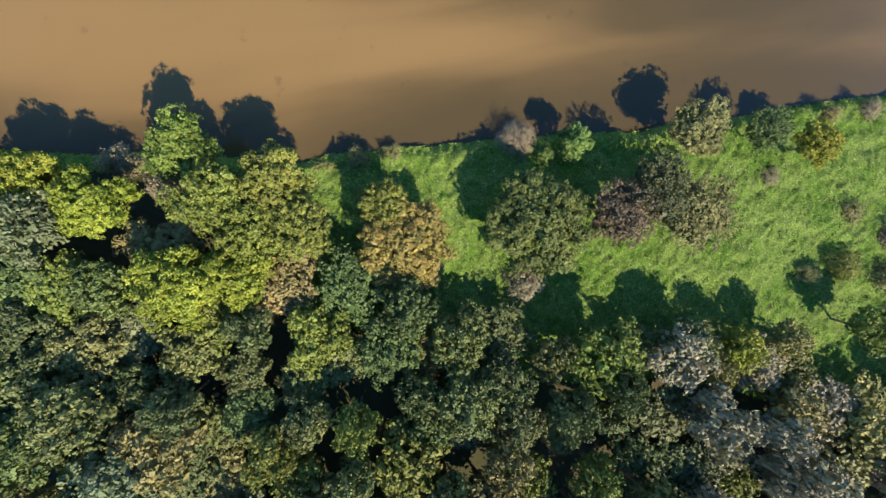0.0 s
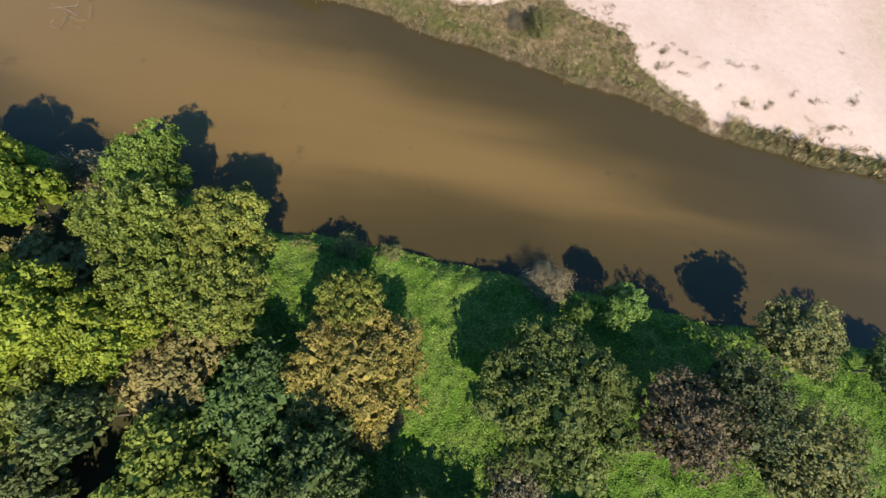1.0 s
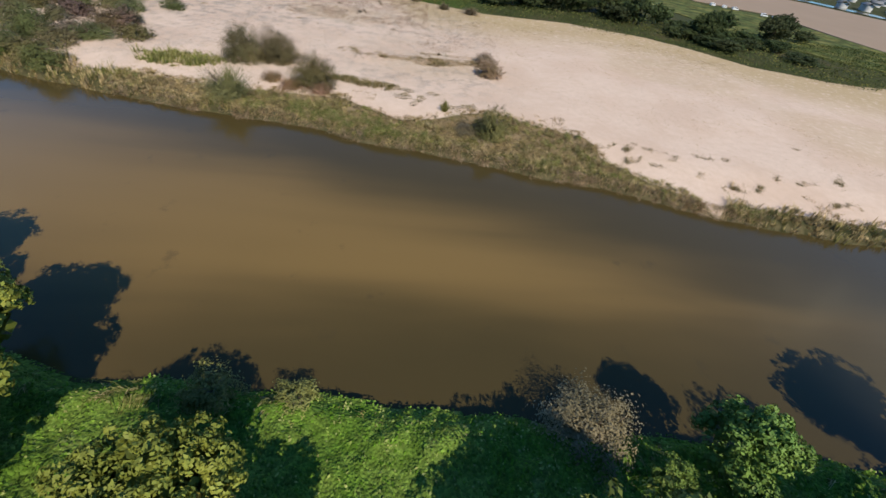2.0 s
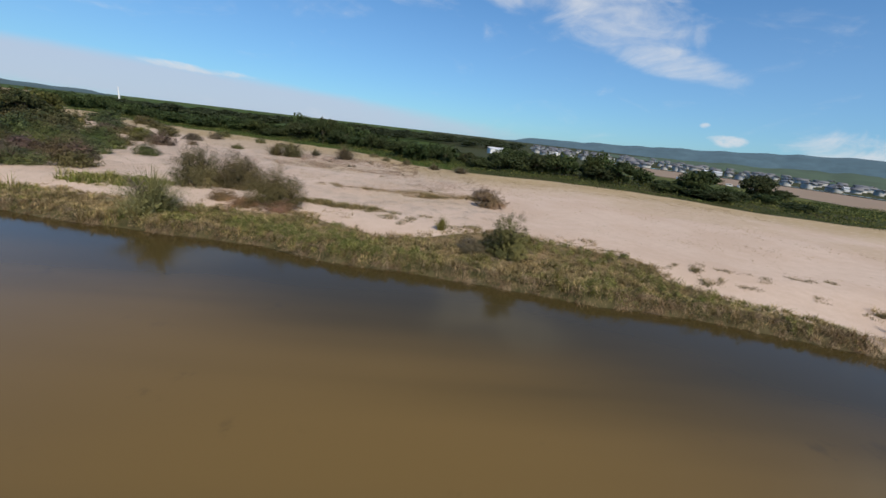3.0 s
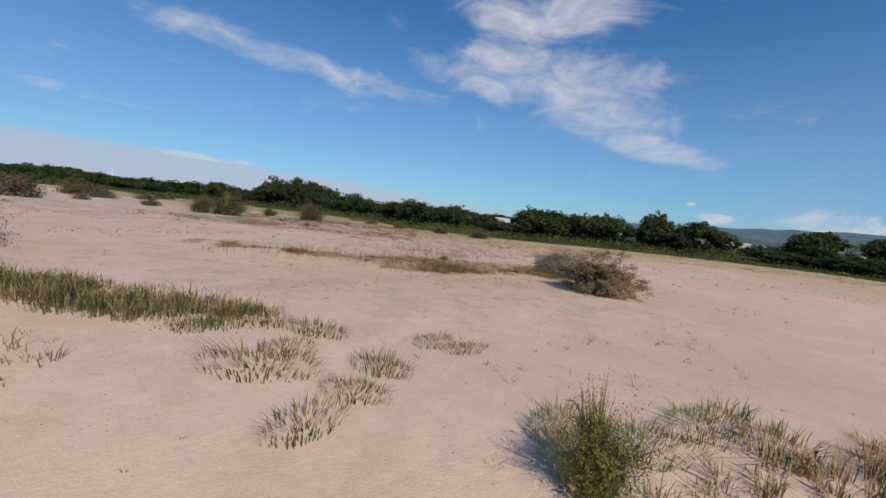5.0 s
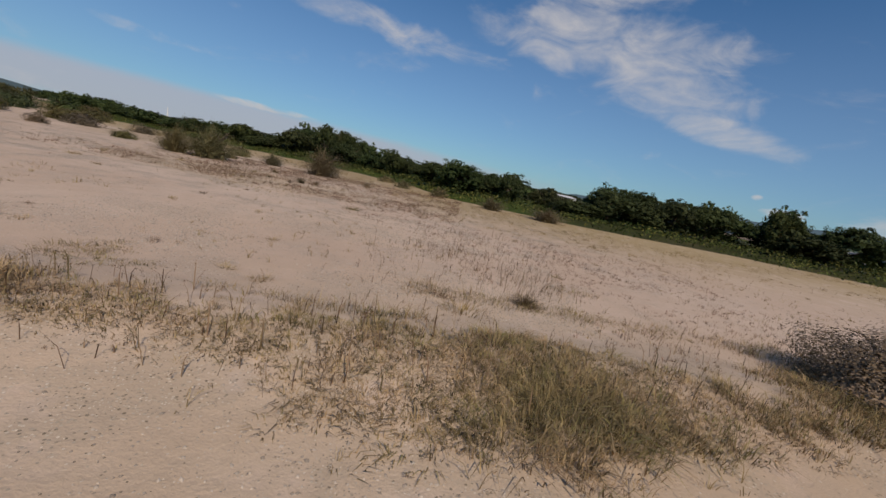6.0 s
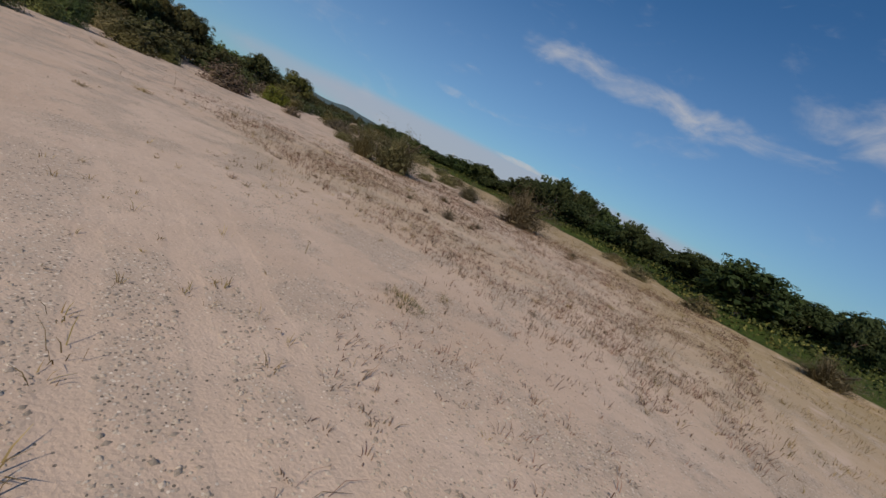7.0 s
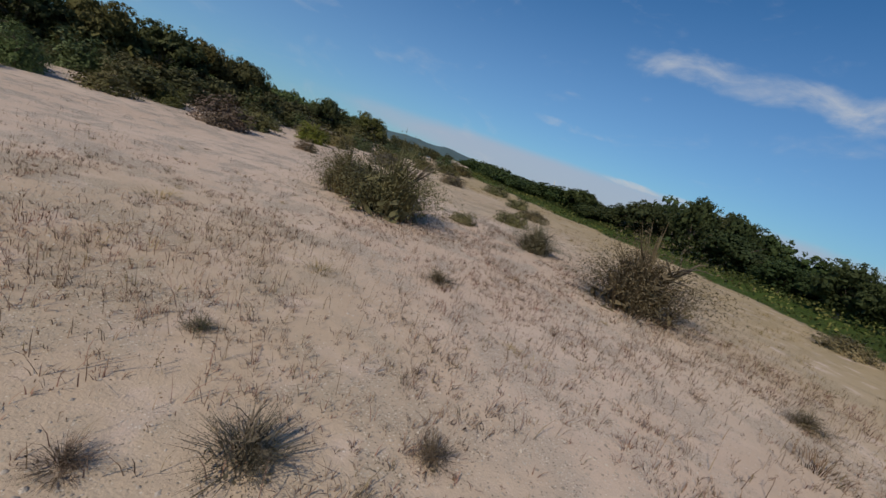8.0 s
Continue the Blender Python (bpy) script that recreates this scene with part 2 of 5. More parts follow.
def ground_material():
    m, n = material("ground")
    where = plan_place(n)
    zones = n.add("ShaderNodeVertexColor", {"layer_name": "zone"})
    zone = zones.outputs[0]
    sand, dry, gravel = n.add("ShaderNodeSeparateColor", i0=zone).outputs[:3]
    big, mid, tiny = n.noise(where, 0.12, 5.0), n.noise(where, 1.3, 6.0), n.noise(where, 30.0, 4.0)
    px, py = n.add("ShaderNodeSeparateXYZ", i0=where).outputs[:2]
    lane = n.math("ADD", n.math("ADD", py, n.math("MULTIPLY", n.math("ADD", px, 2.0), 0.2)), n.math("MULTIPLY", n.math("SUBTRACT", mid, 0.5), 0.35))
    rut = 0.0
    for at in TRACKS:
        rut = n.math("MAXIMUM", rut, n.ramp(n.math("ABSOLUTE", n.math("SUBTRACT", lane, at)), 0.09, 0.17, 1.0, 0.0))
    rut = n.math("MULTIPLY", rut, n.math("MULTIPLY", n.ramp(px, -10.0, -5.0), n.ramp(px, 1.0, 4.0, 1.0, 0.0)))
    gravel = n.math("MULTIPLY", gravel, n.math("SUBTRACT", 1.0, n.math("MULTIPLY", rut, 0.8)))
    stones = n.add("ShaderNodeTexVoronoi", Vector=where, Scale=33.0)
    pick_, shade_, size_ = n.add("ShaderNodeSeparateColor", i0=stones.outputs["Color"]).outputs[:3]
    pebble = n.mix(shade_, rgb(0.13, 0.11, 0.09), rgb(0.74, 0.65, 0.55))
    smooth = n.mix(n.ramp(big, 0.35, 0.65), rgb(0.56, 0.425, 0.330), rgb(0.62, 0.49, 0.395))
    smooth = n.mix(n.ramp(n.noise(where, 5.5, 5.0, 0.65), 0.42, 0.72, 0.0, 0.34), smooth, rgb(0.47, 0.375, 0.30))
    smooth = n.mix(n.ramp(mid, 0.3, 0.75, 0.0, 0.30), smooth, rgb(0.44, 0.325, 0.24))
    smooth = n.mix(n.math("MULTIPLY", n.ramp(tiny, 0.35, 0.7), 0.22), smooth, rgb(0.33, 0.27, 0.22))
    pat = n.math("MULTIPLY", gravel, n.ramp(n.noise(where, 0.6, 7.0, 0.68), 0.47, 0.58))
    dense = n.math("ADD", n.math("MULTIPLY", pat, 0.85), n.math("MULTIPLY", gravel, 0.11))
    stone = n.math("MULTIPLY", n.math("LESS_THAN", pick_, dense), n.math("LESS_THAN", stones.outputs["Distance"], n.math("ADD", 0.22, n.math("MULTIPLY", size_, 0.28))))
    s = n.mix(n.math("MULTIPLY", pat, 0.7), smooth, rgb(0.42, 0.345, 0.28))
    s = n.mix(stone, s, pebble)
    straw = n.mix(tiny, rgb(0.30, 0.225, 0.125), rgb(0.47, 0.37, 0.215))
    s = n.mix(n.math("MULTIPLY", dry, n.ramp(mid, 0.25, 0.5)), s, straw)
    # earth tones darkened beyond plain soil, to deepen the shade under the trees
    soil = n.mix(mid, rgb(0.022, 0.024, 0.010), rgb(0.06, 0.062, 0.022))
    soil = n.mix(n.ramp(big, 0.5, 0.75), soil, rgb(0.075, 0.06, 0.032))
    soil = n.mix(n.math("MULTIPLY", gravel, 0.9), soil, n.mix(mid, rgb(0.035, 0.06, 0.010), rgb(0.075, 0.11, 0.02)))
    soil = n.mix(n.math("MULTIPLY", zones.outputs[1], n.ramp(mid, 0.3, 0.6)), soil, rgb(0.30, 0.22, 0.13))
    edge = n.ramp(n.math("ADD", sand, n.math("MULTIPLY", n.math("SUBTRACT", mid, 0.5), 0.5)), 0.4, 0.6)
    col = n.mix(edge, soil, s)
    h = n.math("ADD", n.math("MULTIPLY", tiny, 0.22), n.math("ADD", n.math("SUBTRACT", mid, n.math("MULTIPLY", rut, 0.10)), n.math("MULTIPLY", stone, 0.8)))
    p = n.add("ShaderNodeBsdfPrincipled", Base_Color=col, Roughness=0.95, Normal=bump(n, h, 0.8, 0.06))
    p.inputs["Specular IOR Level"].default_value = 0.15
    finish(n, p.outputs[0])
    return m


M_GROUND = ground_material()


def water_material():
    m, n = material("river water")
    where = plan_place(n)
    shoal = n.add("ShaderNodeSeparateColor", i0=n.add("ShaderNodeVertexColor", {"layer_name": "shoal"}).outputs[0]).outputs[0]
    long = n.add("ShaderNodeMapping", Vector=where, Rotation=(0, 0, 0.2), Scale=(0.03, 0.16, 1.0)).outputs[0]
    bed = n.noise(long, 1.0, 3.0, 0.45, 0.3)
    silt = n.ramp(n.math("ADD", shoal, n.math("MULTIPLY", n.math("SUBTRACT", bed, 0.5), 0.9)), 0.05, 0.95)
    col = n.mix(silt, rgb(0.054, 0.041, 0.015), rgb(0.165, 0.108, 0.037))
    weed = n.ramp(n.noise(where, 0.35, 5.0, 0.6), 0.62, 0.72, 0.0, 0.35)
    col = n.mix(weed, col, rgb(0.045, 0.036, 0.018))
    ripple = n.add("ShaderNodeMapping", Vector=where, Rotation=(0, 0, 0.3), Scale=(0.6, 1.6, 1.0)).outputs[0]
    waves = n.noise(ripple, 2.5, 4.0)
    p = n.add("ShaderNodeBsdfPrincipled", Base_Color=col, Roughness=0.10, IOR=1.33, Normal=bump(n, waves, 0.10, 0.02))
    finish(n, p.outputs[0])
    return m


M_WATER = water_material()


# ---- mesh helpers ----
def mesh_of(name, verts, faces, mat):
    """A mesh from arrays: verts (n, 3), faces (m, k) with k corners each."""
    verts, faces = np.asarray(verts, np.float32), np.asarray(faces, np.int32)
    me = bpy.data.meshes.new(name)
    me.vertices.add(len(verts))
    me.vertices.foreach_set("co", verts.ravel())
    k = faces.shape[1]
    me.loops.add(faces.size)
    me.loops.foreach_set("vertex_index", faces.ravel())
    me.polygons.add(len(faces))
    me.polygons.foreach_set("loop_start", np.arange(0, faces.size, k, dtype=np.int32))
    me.update(calc_edges=True)
    me.validate()
    if mat:
        me.materials.append(mat)
    return me


def shade_smooth(me):
    me.polygons.foreach_set("use_smooth", np.ones(len(me.polygons), bool))
    return me


def part(name, me, parent, label=""):
    ob = new(name, me)
    ob.parent = parent
    return tagged(ob, label) if label else ob


def leaf_quads(rng, centres, normals, size, slim=0.55, droop=0.15):
    """Kite-shaped leaves, four corners each, facing along normals."""
    k = len(centres)
    normals = normals / (np.linalg.norm(normals, axis=1, keepdims=True) + 1e-9)
    a = np.cross(normals, rng.normal(size=(k, 3)))
    a /= np.linalg.norm(a, axis=1, keepdims=True) + 1e-9
    b = np.cross(normals, a)
    s = (size * rng.uniform(0.65, 1.35, k))[:, None]
    corners = np.stack([centres - a * s, centres + b * s * slim + normals * s * droop, centres + a * s, centres - b * s * slim + normals * s * droop], 1)
    return corners.reshape(-1, 3), np.arange(4 * k).reshape(-1, 4)


def blades(rng, base, height_, lean, width, out_dir=None):
    """Grass blades as bent strips of two quads each: base (k, 3), heights (k,), leans (k,)."""
    k = len(base)
    w = rng.uniform(0, 2 * np.pi, k)
    d = np.stack([np.cos(w), np.sin(w), 0 * w], 1) if out_dir is None else out_dir
    s = np.stack([-d[:, 1], d[:, 0], 0 * w], 1) * (width * rng.uniform(0.6, 1.4, k))[:, None]
    up = np.array([0, 0, 1.0])
    h, l = height_[:, None], (lean * height_)[:, None]
    mid = base + up * h * 0.6 + d * l * 0.3
    tip = base + up * h * rng.uniform(0.8, 1.0, (k, 1)) + d * l
    v = np.stack([base - s, base + s, mid + s * 0.8, mid - s * 0.8, tip + s * 0.12, tip - s * 0.12], 1)
    o = np.arange(k)[:, None] * 6
    f = np.concatenate([o + np.array([0, 1, 2, 3]), o + np.array([3, 2, 4, 5])])
    return v.reshape(-1, 3), f


def unit_vectors(rng, k):
    v = rng.normal(size=(k, 3))
    return v / np.linalg.norm(v, axis=1, keepdims=True)


def join(*pieces):
    verts, faces, base = [], [], 0
    for v, f in pieces:
        verts.append(v)
        faces.append(f + base)
        base += len(v)
    return np.concatenate(verts), np.concatenate(faces)


def crown_mesh(name, seed, lobes, clumps, leaves, leaf, radius=3.0, height=3.2, bottom=2.2, spiky=0.0, mat=None, clump_r=0.42, lobe_r=(0.22, 0.36), heart=60, skirt=0.0):
    """A crown: lobes of leaf clumps round a heart of larger shaded leaves, uneven outline with gaps."""
    rng = np.random.default_rng(seed)
    mid = np.array([0, 0, bottom + height * 0.5])
    order = np.arange(lobes)
    ang = order * 2.39996 + rng.normal(size=lobes) * 0.35
    rad = np.sqrt((order + 0.5) / lobes) * radius * 0.80 * rng.uniform(0.86, 1.06, lobes)
    hz = height * (0.40 - 0.62 * (rad / radius) ** 2 + rng.uniform(-0.12 - 0.1 * skirt, 0.08, lobes))
    lc = mid + np.stack([rad * np.cos(ang), rad * np.sin(ang), hz], 1)
    lr = radius * rng.uniform(lobe_r[0], lobe_r[1], lobes)
    of = np.repeat(np.arange(lobes), heart)
    ud = unit_vectors(rng, len(of))
    inner = lc[of] + ud * (lr[of] * rng.uniform(0.35, 0.74, len(of)))[:, None] - np.array([0, 0, 1.0]) * (lr[of] * 0.10)[:, None]
    pieces = [leaf_quads(rng, inner, ud + rng.normal(size=inner.shape) * 0.45, np.clip(lr[of] * 0.30, 0.06, 0.34), 0.75, 0.05)]
    inner = mid + rng.normal(size=(300, 3)).clip(-1.5, 1.5) * np.array([0.34 * radius, 0.34 * radius, 0.08 * height]) - np.array([0, 0, 0.22 * height])
    pieces.append(leaf_quads(rng, inner, rng.normal(size=inner.shape) * 0.6 + np.array([0, 0, 1.0]), min(0.075 * radius, 0.24), 0.8))
    which = rng.integers(0, lobes, clumps)
    d = unit_vectors(rng, clumps)
    d[:, 2] = np.abs(d[:, 2]) * 0.95 + 0.12 - (0.30 + skirt) * rng.random(clumps)
    d /= np.linalg.norm(d, axis=1, keepdims=True)
    cc = lc[which] + d * (lr[which] * rng.uniform(0.80, 1.02 + spiky, clumps))[:, None]
    big = clump_r * rng.uniform(0.7, 1.3, clumps)
    who = np.repeat(np.arange(clumps), leaves)
    u = unit_vectors(rng, len(who)) + d[who] * 0.7 + np.array([0, 0, 0.25])
    u /= np.linalg.norm(u, axis=1, keepdims=True)
    pos = cc[who] + u * (big[who] * rng.uniform(0.45, 1.1, len(who)))[:, None]
    if spiky:
        pos += d[who] * (rng.random(len(who)) ** 2 * spiky * 1.6)[:, None]
    nrm = u + rng.normal(size=(len(who), 3)) * 0.38
    pieces.append(leaf_quads(rng, pos, nrm, leaf))
    v, f = join(*pieces)
    return mesh_of(name, v, f, mat or M_LEAF)


def tube(points, radii, around=7):
    """A tapered tube along points."""
    points = [Vector(p) for p in points]
    v, f = [], []
    for i, (p, r) in enumerate(zip(points, radii)):
        d = (points[min(i + 1, len(points) - 1)] - points[max(i - 1, 0)]).normalized()
        a = d.orthogonal().normalized()
        b = d.cross(a)
        for k in range(around):
            w = 2 * math.pi * k / around
            v.append(p + (a * math.cos(w) + b * math.sin(w)) * r)
        if i:
            for k in range(around):
                o, q = (i - 1) * around, i * around
                f.append((o + k, o + (k + 1) % around, q + (k + 1) % around, q + k))
    return np.array([tuple(x) for x in v]), np.array(f)


def trunk_mesh(name, seed, height, radius, limbs=6, spread=1.8):
    rng = np.random.default_rng(seed)
    bend = rng.normal(size=2) * 0.18
    pts = [(bend[0] * (k / 4) ** 2 * 2, bend[1] * (k / 4) ** 2 * 2, -0.25 + (height + 0.25) * k / 4) for k in range(5)]
    pieces = [tube(pts, [radius * (1.35 if k == 0 else 1 - 0.17 * k) for k in range(5)])]
    for k in range(limbs):
        w, z0 = rng.uniform(0, 6.28), height * rng.uniform(0.4, 0.85)
        out = spread * rng.uniform(0.6, 1.1)
        root = np.array([bend[0] * (z0 / height) ** 2 * 2, bend[1] * (z0 / height) ** 2 * 2, z0])
        tip = root + np.array([math.cos(w) * out, math.sin(w) * out, out * rng.uniform(0.6, 1.1)])
        pieces.append(tube([root, (root + tip) / 2 + np.array([0, 0, 0.12]), tip], [radius * 0.5, radius * 0.33, radius * 0.12], 5))
    v, f = join(*pieces)
    return shade_smooth(mesh_of(name, v, f, M_BARK))


# ---- ground and river ----
NEAR_X = np.array([-420, -320, -200, -130, -80, -47, -39.4, -24.6, -12.3, -3, 5.7, 13.3, 22, 30, 40, 50, 72, 120, 300.0])
NEAR_Y = np.array([340, 262, 150, 80, 44, 24.8, 20.8, 18.3, 15.7, 15.1, 14.7, 13.7, 13.4, 12.8, 12.8, 12.6, 12.3, 10, -20.0])
FAR_X = np.array([-420, -260, -160, -110, -80, -52, -39, -29, -21, -14.5, -8, -3, 3.5, 9.5, 15, 21, 27.9, 30.4, 34.5, 42, 51.5, 58, 110, 300.0])
FAR_Y = np.array([400, 270, 172, 112, 76, 54.2, 49.6, 47.4, 46.0, 45.2, 44.5, 42.6, 41.7, 40.1, 39.1, 38.2, 35.8, 35.0, 34.3, 33.1, 32.6, 31.9, 28, 5.0])
EDGE_X = np.array([-420, -200, -93, -59, -36, -16, -6, 0, 14, 33, 50, 60, 66, 78, 110, 200, 400.0])
EDGE_Y = np.array([520, 230, 160, 146, 138, 129, 121, 109, 104, 106, 101, 93, 87, 83, 83, 62, 30.0])

REED_X = np.array([-90, -55, -42, -32.5, -28.4, -24, -17, -6.2, 0.5, 4.2, 8.2, 12.3, 15.4, 20.8, 21.6, 24.9, 29.0, 29.8, 30.6, 31.4, 36, 43, 49, 70])
REED_Y = np.array([98, 62, 55.0, 50.6, 51.6, 50.8, 50.2, 50.3, 46.6, 47.4, 49.3, 49.6, 48.0, 46.3, 42.4, 39.2, 36.8, 35.2, 35.0, 36.6, 36.2, 35.2, 34.8, 34.0])


def lumps(x, y, s, seed):
    """Smooth unevenness from a few crossed waves."""
    rng = np.random.default_rng(seed)
    out = 0
    for _ in range(7):
        a, w, p = rng.uniform(0, 6.28), s * rng.uniform(0.6, 1.8), rng.uniform(0, 6.28)
        out = out + np.sin((x * math.cos(a) + y * math.sin(a)) * w + p)
    return out / 7


def rough(x, y, cell, seed):
    """Uneven heights between -1 and 1 over random points a cell apart."""
    table = np.random.default_rng(seed).uniform(-1, 1, (64, 64))
    u, v = np.asarray(x) / cell, np.asarray(y) / cell
    i, j = np.floor(u).astype(int), np.floor(v).astype(int)
    s, t = u - i, v - j
    s, t = s * s * (3 - 2 * s), t * t * (3 - 2 * t)
    f = lambda p, q: table[p % 64, q % 64]
    return (f(i, j) * (1 - s) + f(i + 1, j) * s) * (1 - t) + (f(i, j + 1) * (1 - s) + f(i + 1, j + 1) * s) * t


def near_bank(x):
    return np.interp(x, NEAR_X, NEAR_Y) + 0.5 * lumps(x, 0 * x, 0.6, 5)


def far_bank(x):
    return np.interp(x, FAR_X, FAR_Y) + 0.35 * lumps(x, 0 * x, 0.7, 6)


def sand_end(x):
    return np.interp(x, EDGE_X, EDGE_Y)


def step(v, a, b):
    t = np.clip((v - a) / (b - a), 0, 1)
    return t * t * (3 - 2 * t)


def height(x, y):
    x, y = np.asarray(x, float), np.asarray(y, float)
    dn, df = near_bank(x) - y, y - far_bank(x)
    z_near = 1.0 * step(dn, -0.6, 0.9) + 0.5 * step(dn, 1, 8) + 0.12 * lumps(x, y, 0.5, 7) * step(dn, 0.5, 3)
    z_far = 0.70 * step(df, -0.35, 0.45) + 0.65 * step(df, 0.7, 9) + 0.10 * lumps(x, y, 0.35, 8) * step(df, 1, 5) - 0.25 * step(df, 18, 50)
    z_far = z_far + 0.28 * np.exp(-((y - 65.6 - 0.16 * x) / 1.3) ** 2) * step(x, -9, -4) * (1 - step(x, 7, 12))
    far = y - sand_end(x)
    z_far = z_far + 0.5 * step(far, -3, 8)
    land = np.where(dn > -1.0, z_near, np.where(df > -1.0, z_far, 0))
    bed = -1.4 * np.minimum(step(-dn, 0.3, 5), step(-df, 0.3, 5))
    return np.where((dn < -0.6) & (df < -0.5), bed - 0.05, land)


def spaced(lo, hi, fine, reach, grow=1.16):
    mid = np.arange(lo, hi + fine, fine)
    out, d = [], fine
    while (out[-1] if out else 0) < reach:
        d *= grow
        out.append((out[-1] if out else 0) + d)
    return np.concatenate([lo - np.array(out[::-1]), mid, mid[-1] + np.array(out)])


gx, gy = spaced(-60, 60, 0.6, 2300, 1.14), spaced(-30, 112, 0.45, 2300, 1.14)
GX, GY = np.meshgrid(gx, gy)
GZ = height(GX, GY)
idx = np.arange(GX.size).reshape(GX.shape)
quads = np.stack([idx[:-1, :-1], idx[:-1, 1:], idx[1:, 1:], idx[1:, :-1]], -1).reshape(-1, 4)
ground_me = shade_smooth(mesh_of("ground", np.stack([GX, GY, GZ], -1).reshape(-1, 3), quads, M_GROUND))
df, far = GY - far_bank(GX), GY - sand_end(GX)
zone = np.zeros((GX.size, 4), np.float32)
is_sand = (step(df, -2, 1.0) * (1 - step(far, -2, 2))).ravel()
strip = step(df, -0.9, -0.2) * (1 - step(GY - np.interp(GX, REED_X, REED_Y), -1.2, 0.4))
zone[:, 0] = is_sand * (1 - 0.95 * strip.ravel())
dry = np.clip(step(far, -28, -6) * 0.9 + 0.35 * step(lumps(GX, GY, 0.16, 11), 0.15, 0.5), 0, 1)
zone[:, 1] = dry.ravel()
zone[:, 2] = (np.clip(0.72 + 0.8 * lumps(GX, GY, 0.13, 12), 0, 1) * step(GY, 48, 60) * (1 - 0.85 * step(GX, 6, 18)) * (0.85 + 0.6 * step(GY, 73, 77))).ravel()
dn = near_bank(GX) - GY
lush = step(dn, -0.2, 0.6) * step(GY - np.interp(GX, [-60, -10, -6, 0, 5, 11, 17, 26, 32, 38, 46, 68], [24, 3.5, 0.5, -1.5, -4.2, -7.0, -8.8, -9.8, -12.5, -16, -21, -25]), -4, -1) * step(GX, -16, -12)
zone[:, 2] = np.maximum(zone[:, 2], lush.ravel())
mud = strip * np.maximum(0.85 * step(df, 0.9, 2.2), 0.22 * (1 - step(df, 0.0, 0.5)))
zone[:, 3] = (mud + step(-GX, 44.5, 47) * step(GY, -60, -40) * (1 - step(GY, 6, 11))).ravel()
attr = ground_me.color_attributes.new("zone", "FLOAT_COLOR", "POINT")
attr.data.foreach_set("color", zone.ravel())
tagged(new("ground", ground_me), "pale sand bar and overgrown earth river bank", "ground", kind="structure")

wx, wy = np.meshgrid(np.concatenate([np.linspace(-420, -72, 50), np.arange(-70, 71, 1.5), np.linspace(73, 300, 30)]), np.concatenate([np.linspace(-30, 8, 8), np.arange(9, 70, 1.0), np.linspace(72, 420, 50)]))
widx = np.arange(wx.size).reshape(wx.shape)
wq = np.stack([widx[:-1, :-1], widx[:-1, 1:], widx[1:, 1:], widx[1:, :-1]], -1).reshape(-1, 4)
water_me = shade_smooth(mesh_of("water", np.stack([wx, wy, 0 * wx], -1).reshape(-1, 3), wq, M_WATER))
across = (wy - near_bank(wx)) / (far_bank(wx) - near_bank(wx))
shoals = np.exp(-((across - 0.46) / (0.22 + 0.10 * step(-wx, -2, 16))) ** 2) * (0.34 + 0.66 * step(-wx, -32, 4)) + 0.12 * lumps(wx, wy, 0.12, 14)
shoal_rgb = np.repeat(np.clip(shoals, 0, 1).reshape(-1, 1), 4, 1).astype(np.float32)
water_me.color_attributes.new("shoal", "FLOAT_COLOR", "POINT").data.foreach_set("color", shoal_rgb.ravel())
tagged(new("water", water_me), "calm muddy brown river water", "water", kind="structure")


def ground_z(x, y):
    return float(height(np.array([x]), np.array([y]))[0])


# ---- trees of the near bank ----
FINE = [crown_mesh("crown", 100 + k, 20 + 3 * (k % 3), 330, 30, 0.092, spiky=(0.02, 0.05, 0.08)[k % 3], clump_r=0.32, heart=55) for k in range(5)]
CROWNS = [crown_mesh("crown", 120 + k, 19 + 3 * (k % 3), 190, 16, 0.125, spiky=(0.0, 0.04, 0.10)[k % 3], clump_r=0.33, lobe_r=(0.18, 0.31), heart=42) for k in range(7)]
EDGE_CROWNS = [crown_mesh("crown", 150 + k, 16, 110, 13, 0.16, spiky=0.05, clump_r=0.38, lobe_r=(0.20, 0.34), heart=40) for k in range(4)]
BELT = [crown_mesh("crown", 125 + k, 14, 200, 24, 0.118, skirt=0.8, bottom=0.2, height=5.0, clump_r=0.42, lobe_r=(0.26, 0.42), heart=55, mat=M_LEAF_FAR) for k in range(4)]
FAR_CROWNS = [crown_mesh("crown", 130 + k, 8, 64, 10, 0.26, skirt=0.8, mat=M_LEAF_FAR, bottom=0.5, height=4.9, clump_r=0.6, lobe_r=(0.32, 0.46), heart=30) for k in range(5)]
BIG = [crown_mesh("crown", 135 + k, 54, 980, 30, 0.088, skirt=0.25, radius=4.8, height=5.0, bottom=1.2, spiky=0.02, clump_r=0.30, lobe_r=(0.15, 0.24), heart=55) for k in range(2)]
LEAN = [crown_mesh("crown", 138 + k, 17, 420, 20, 0.088, spiky=0.22, clump_r=0.26, heart=36) for k in range(3)]
VINED = [crown_mesh("crown", 145, 14, 300, 24, 0.075, radius=1.6, height=4.6, bottom=0.2, clump_r=0.24, heart=60, skirt=0.7)]
TRUNKS = [trunk_mesh("trunk", 140 + k, 3.6, 0.17) for k in range(3)]
STEMS = [trunk_mesh("stem", 180 + k, 1.05, 0.035, 14, 0.45) for k in range(3)]
pick = random.Random(3)


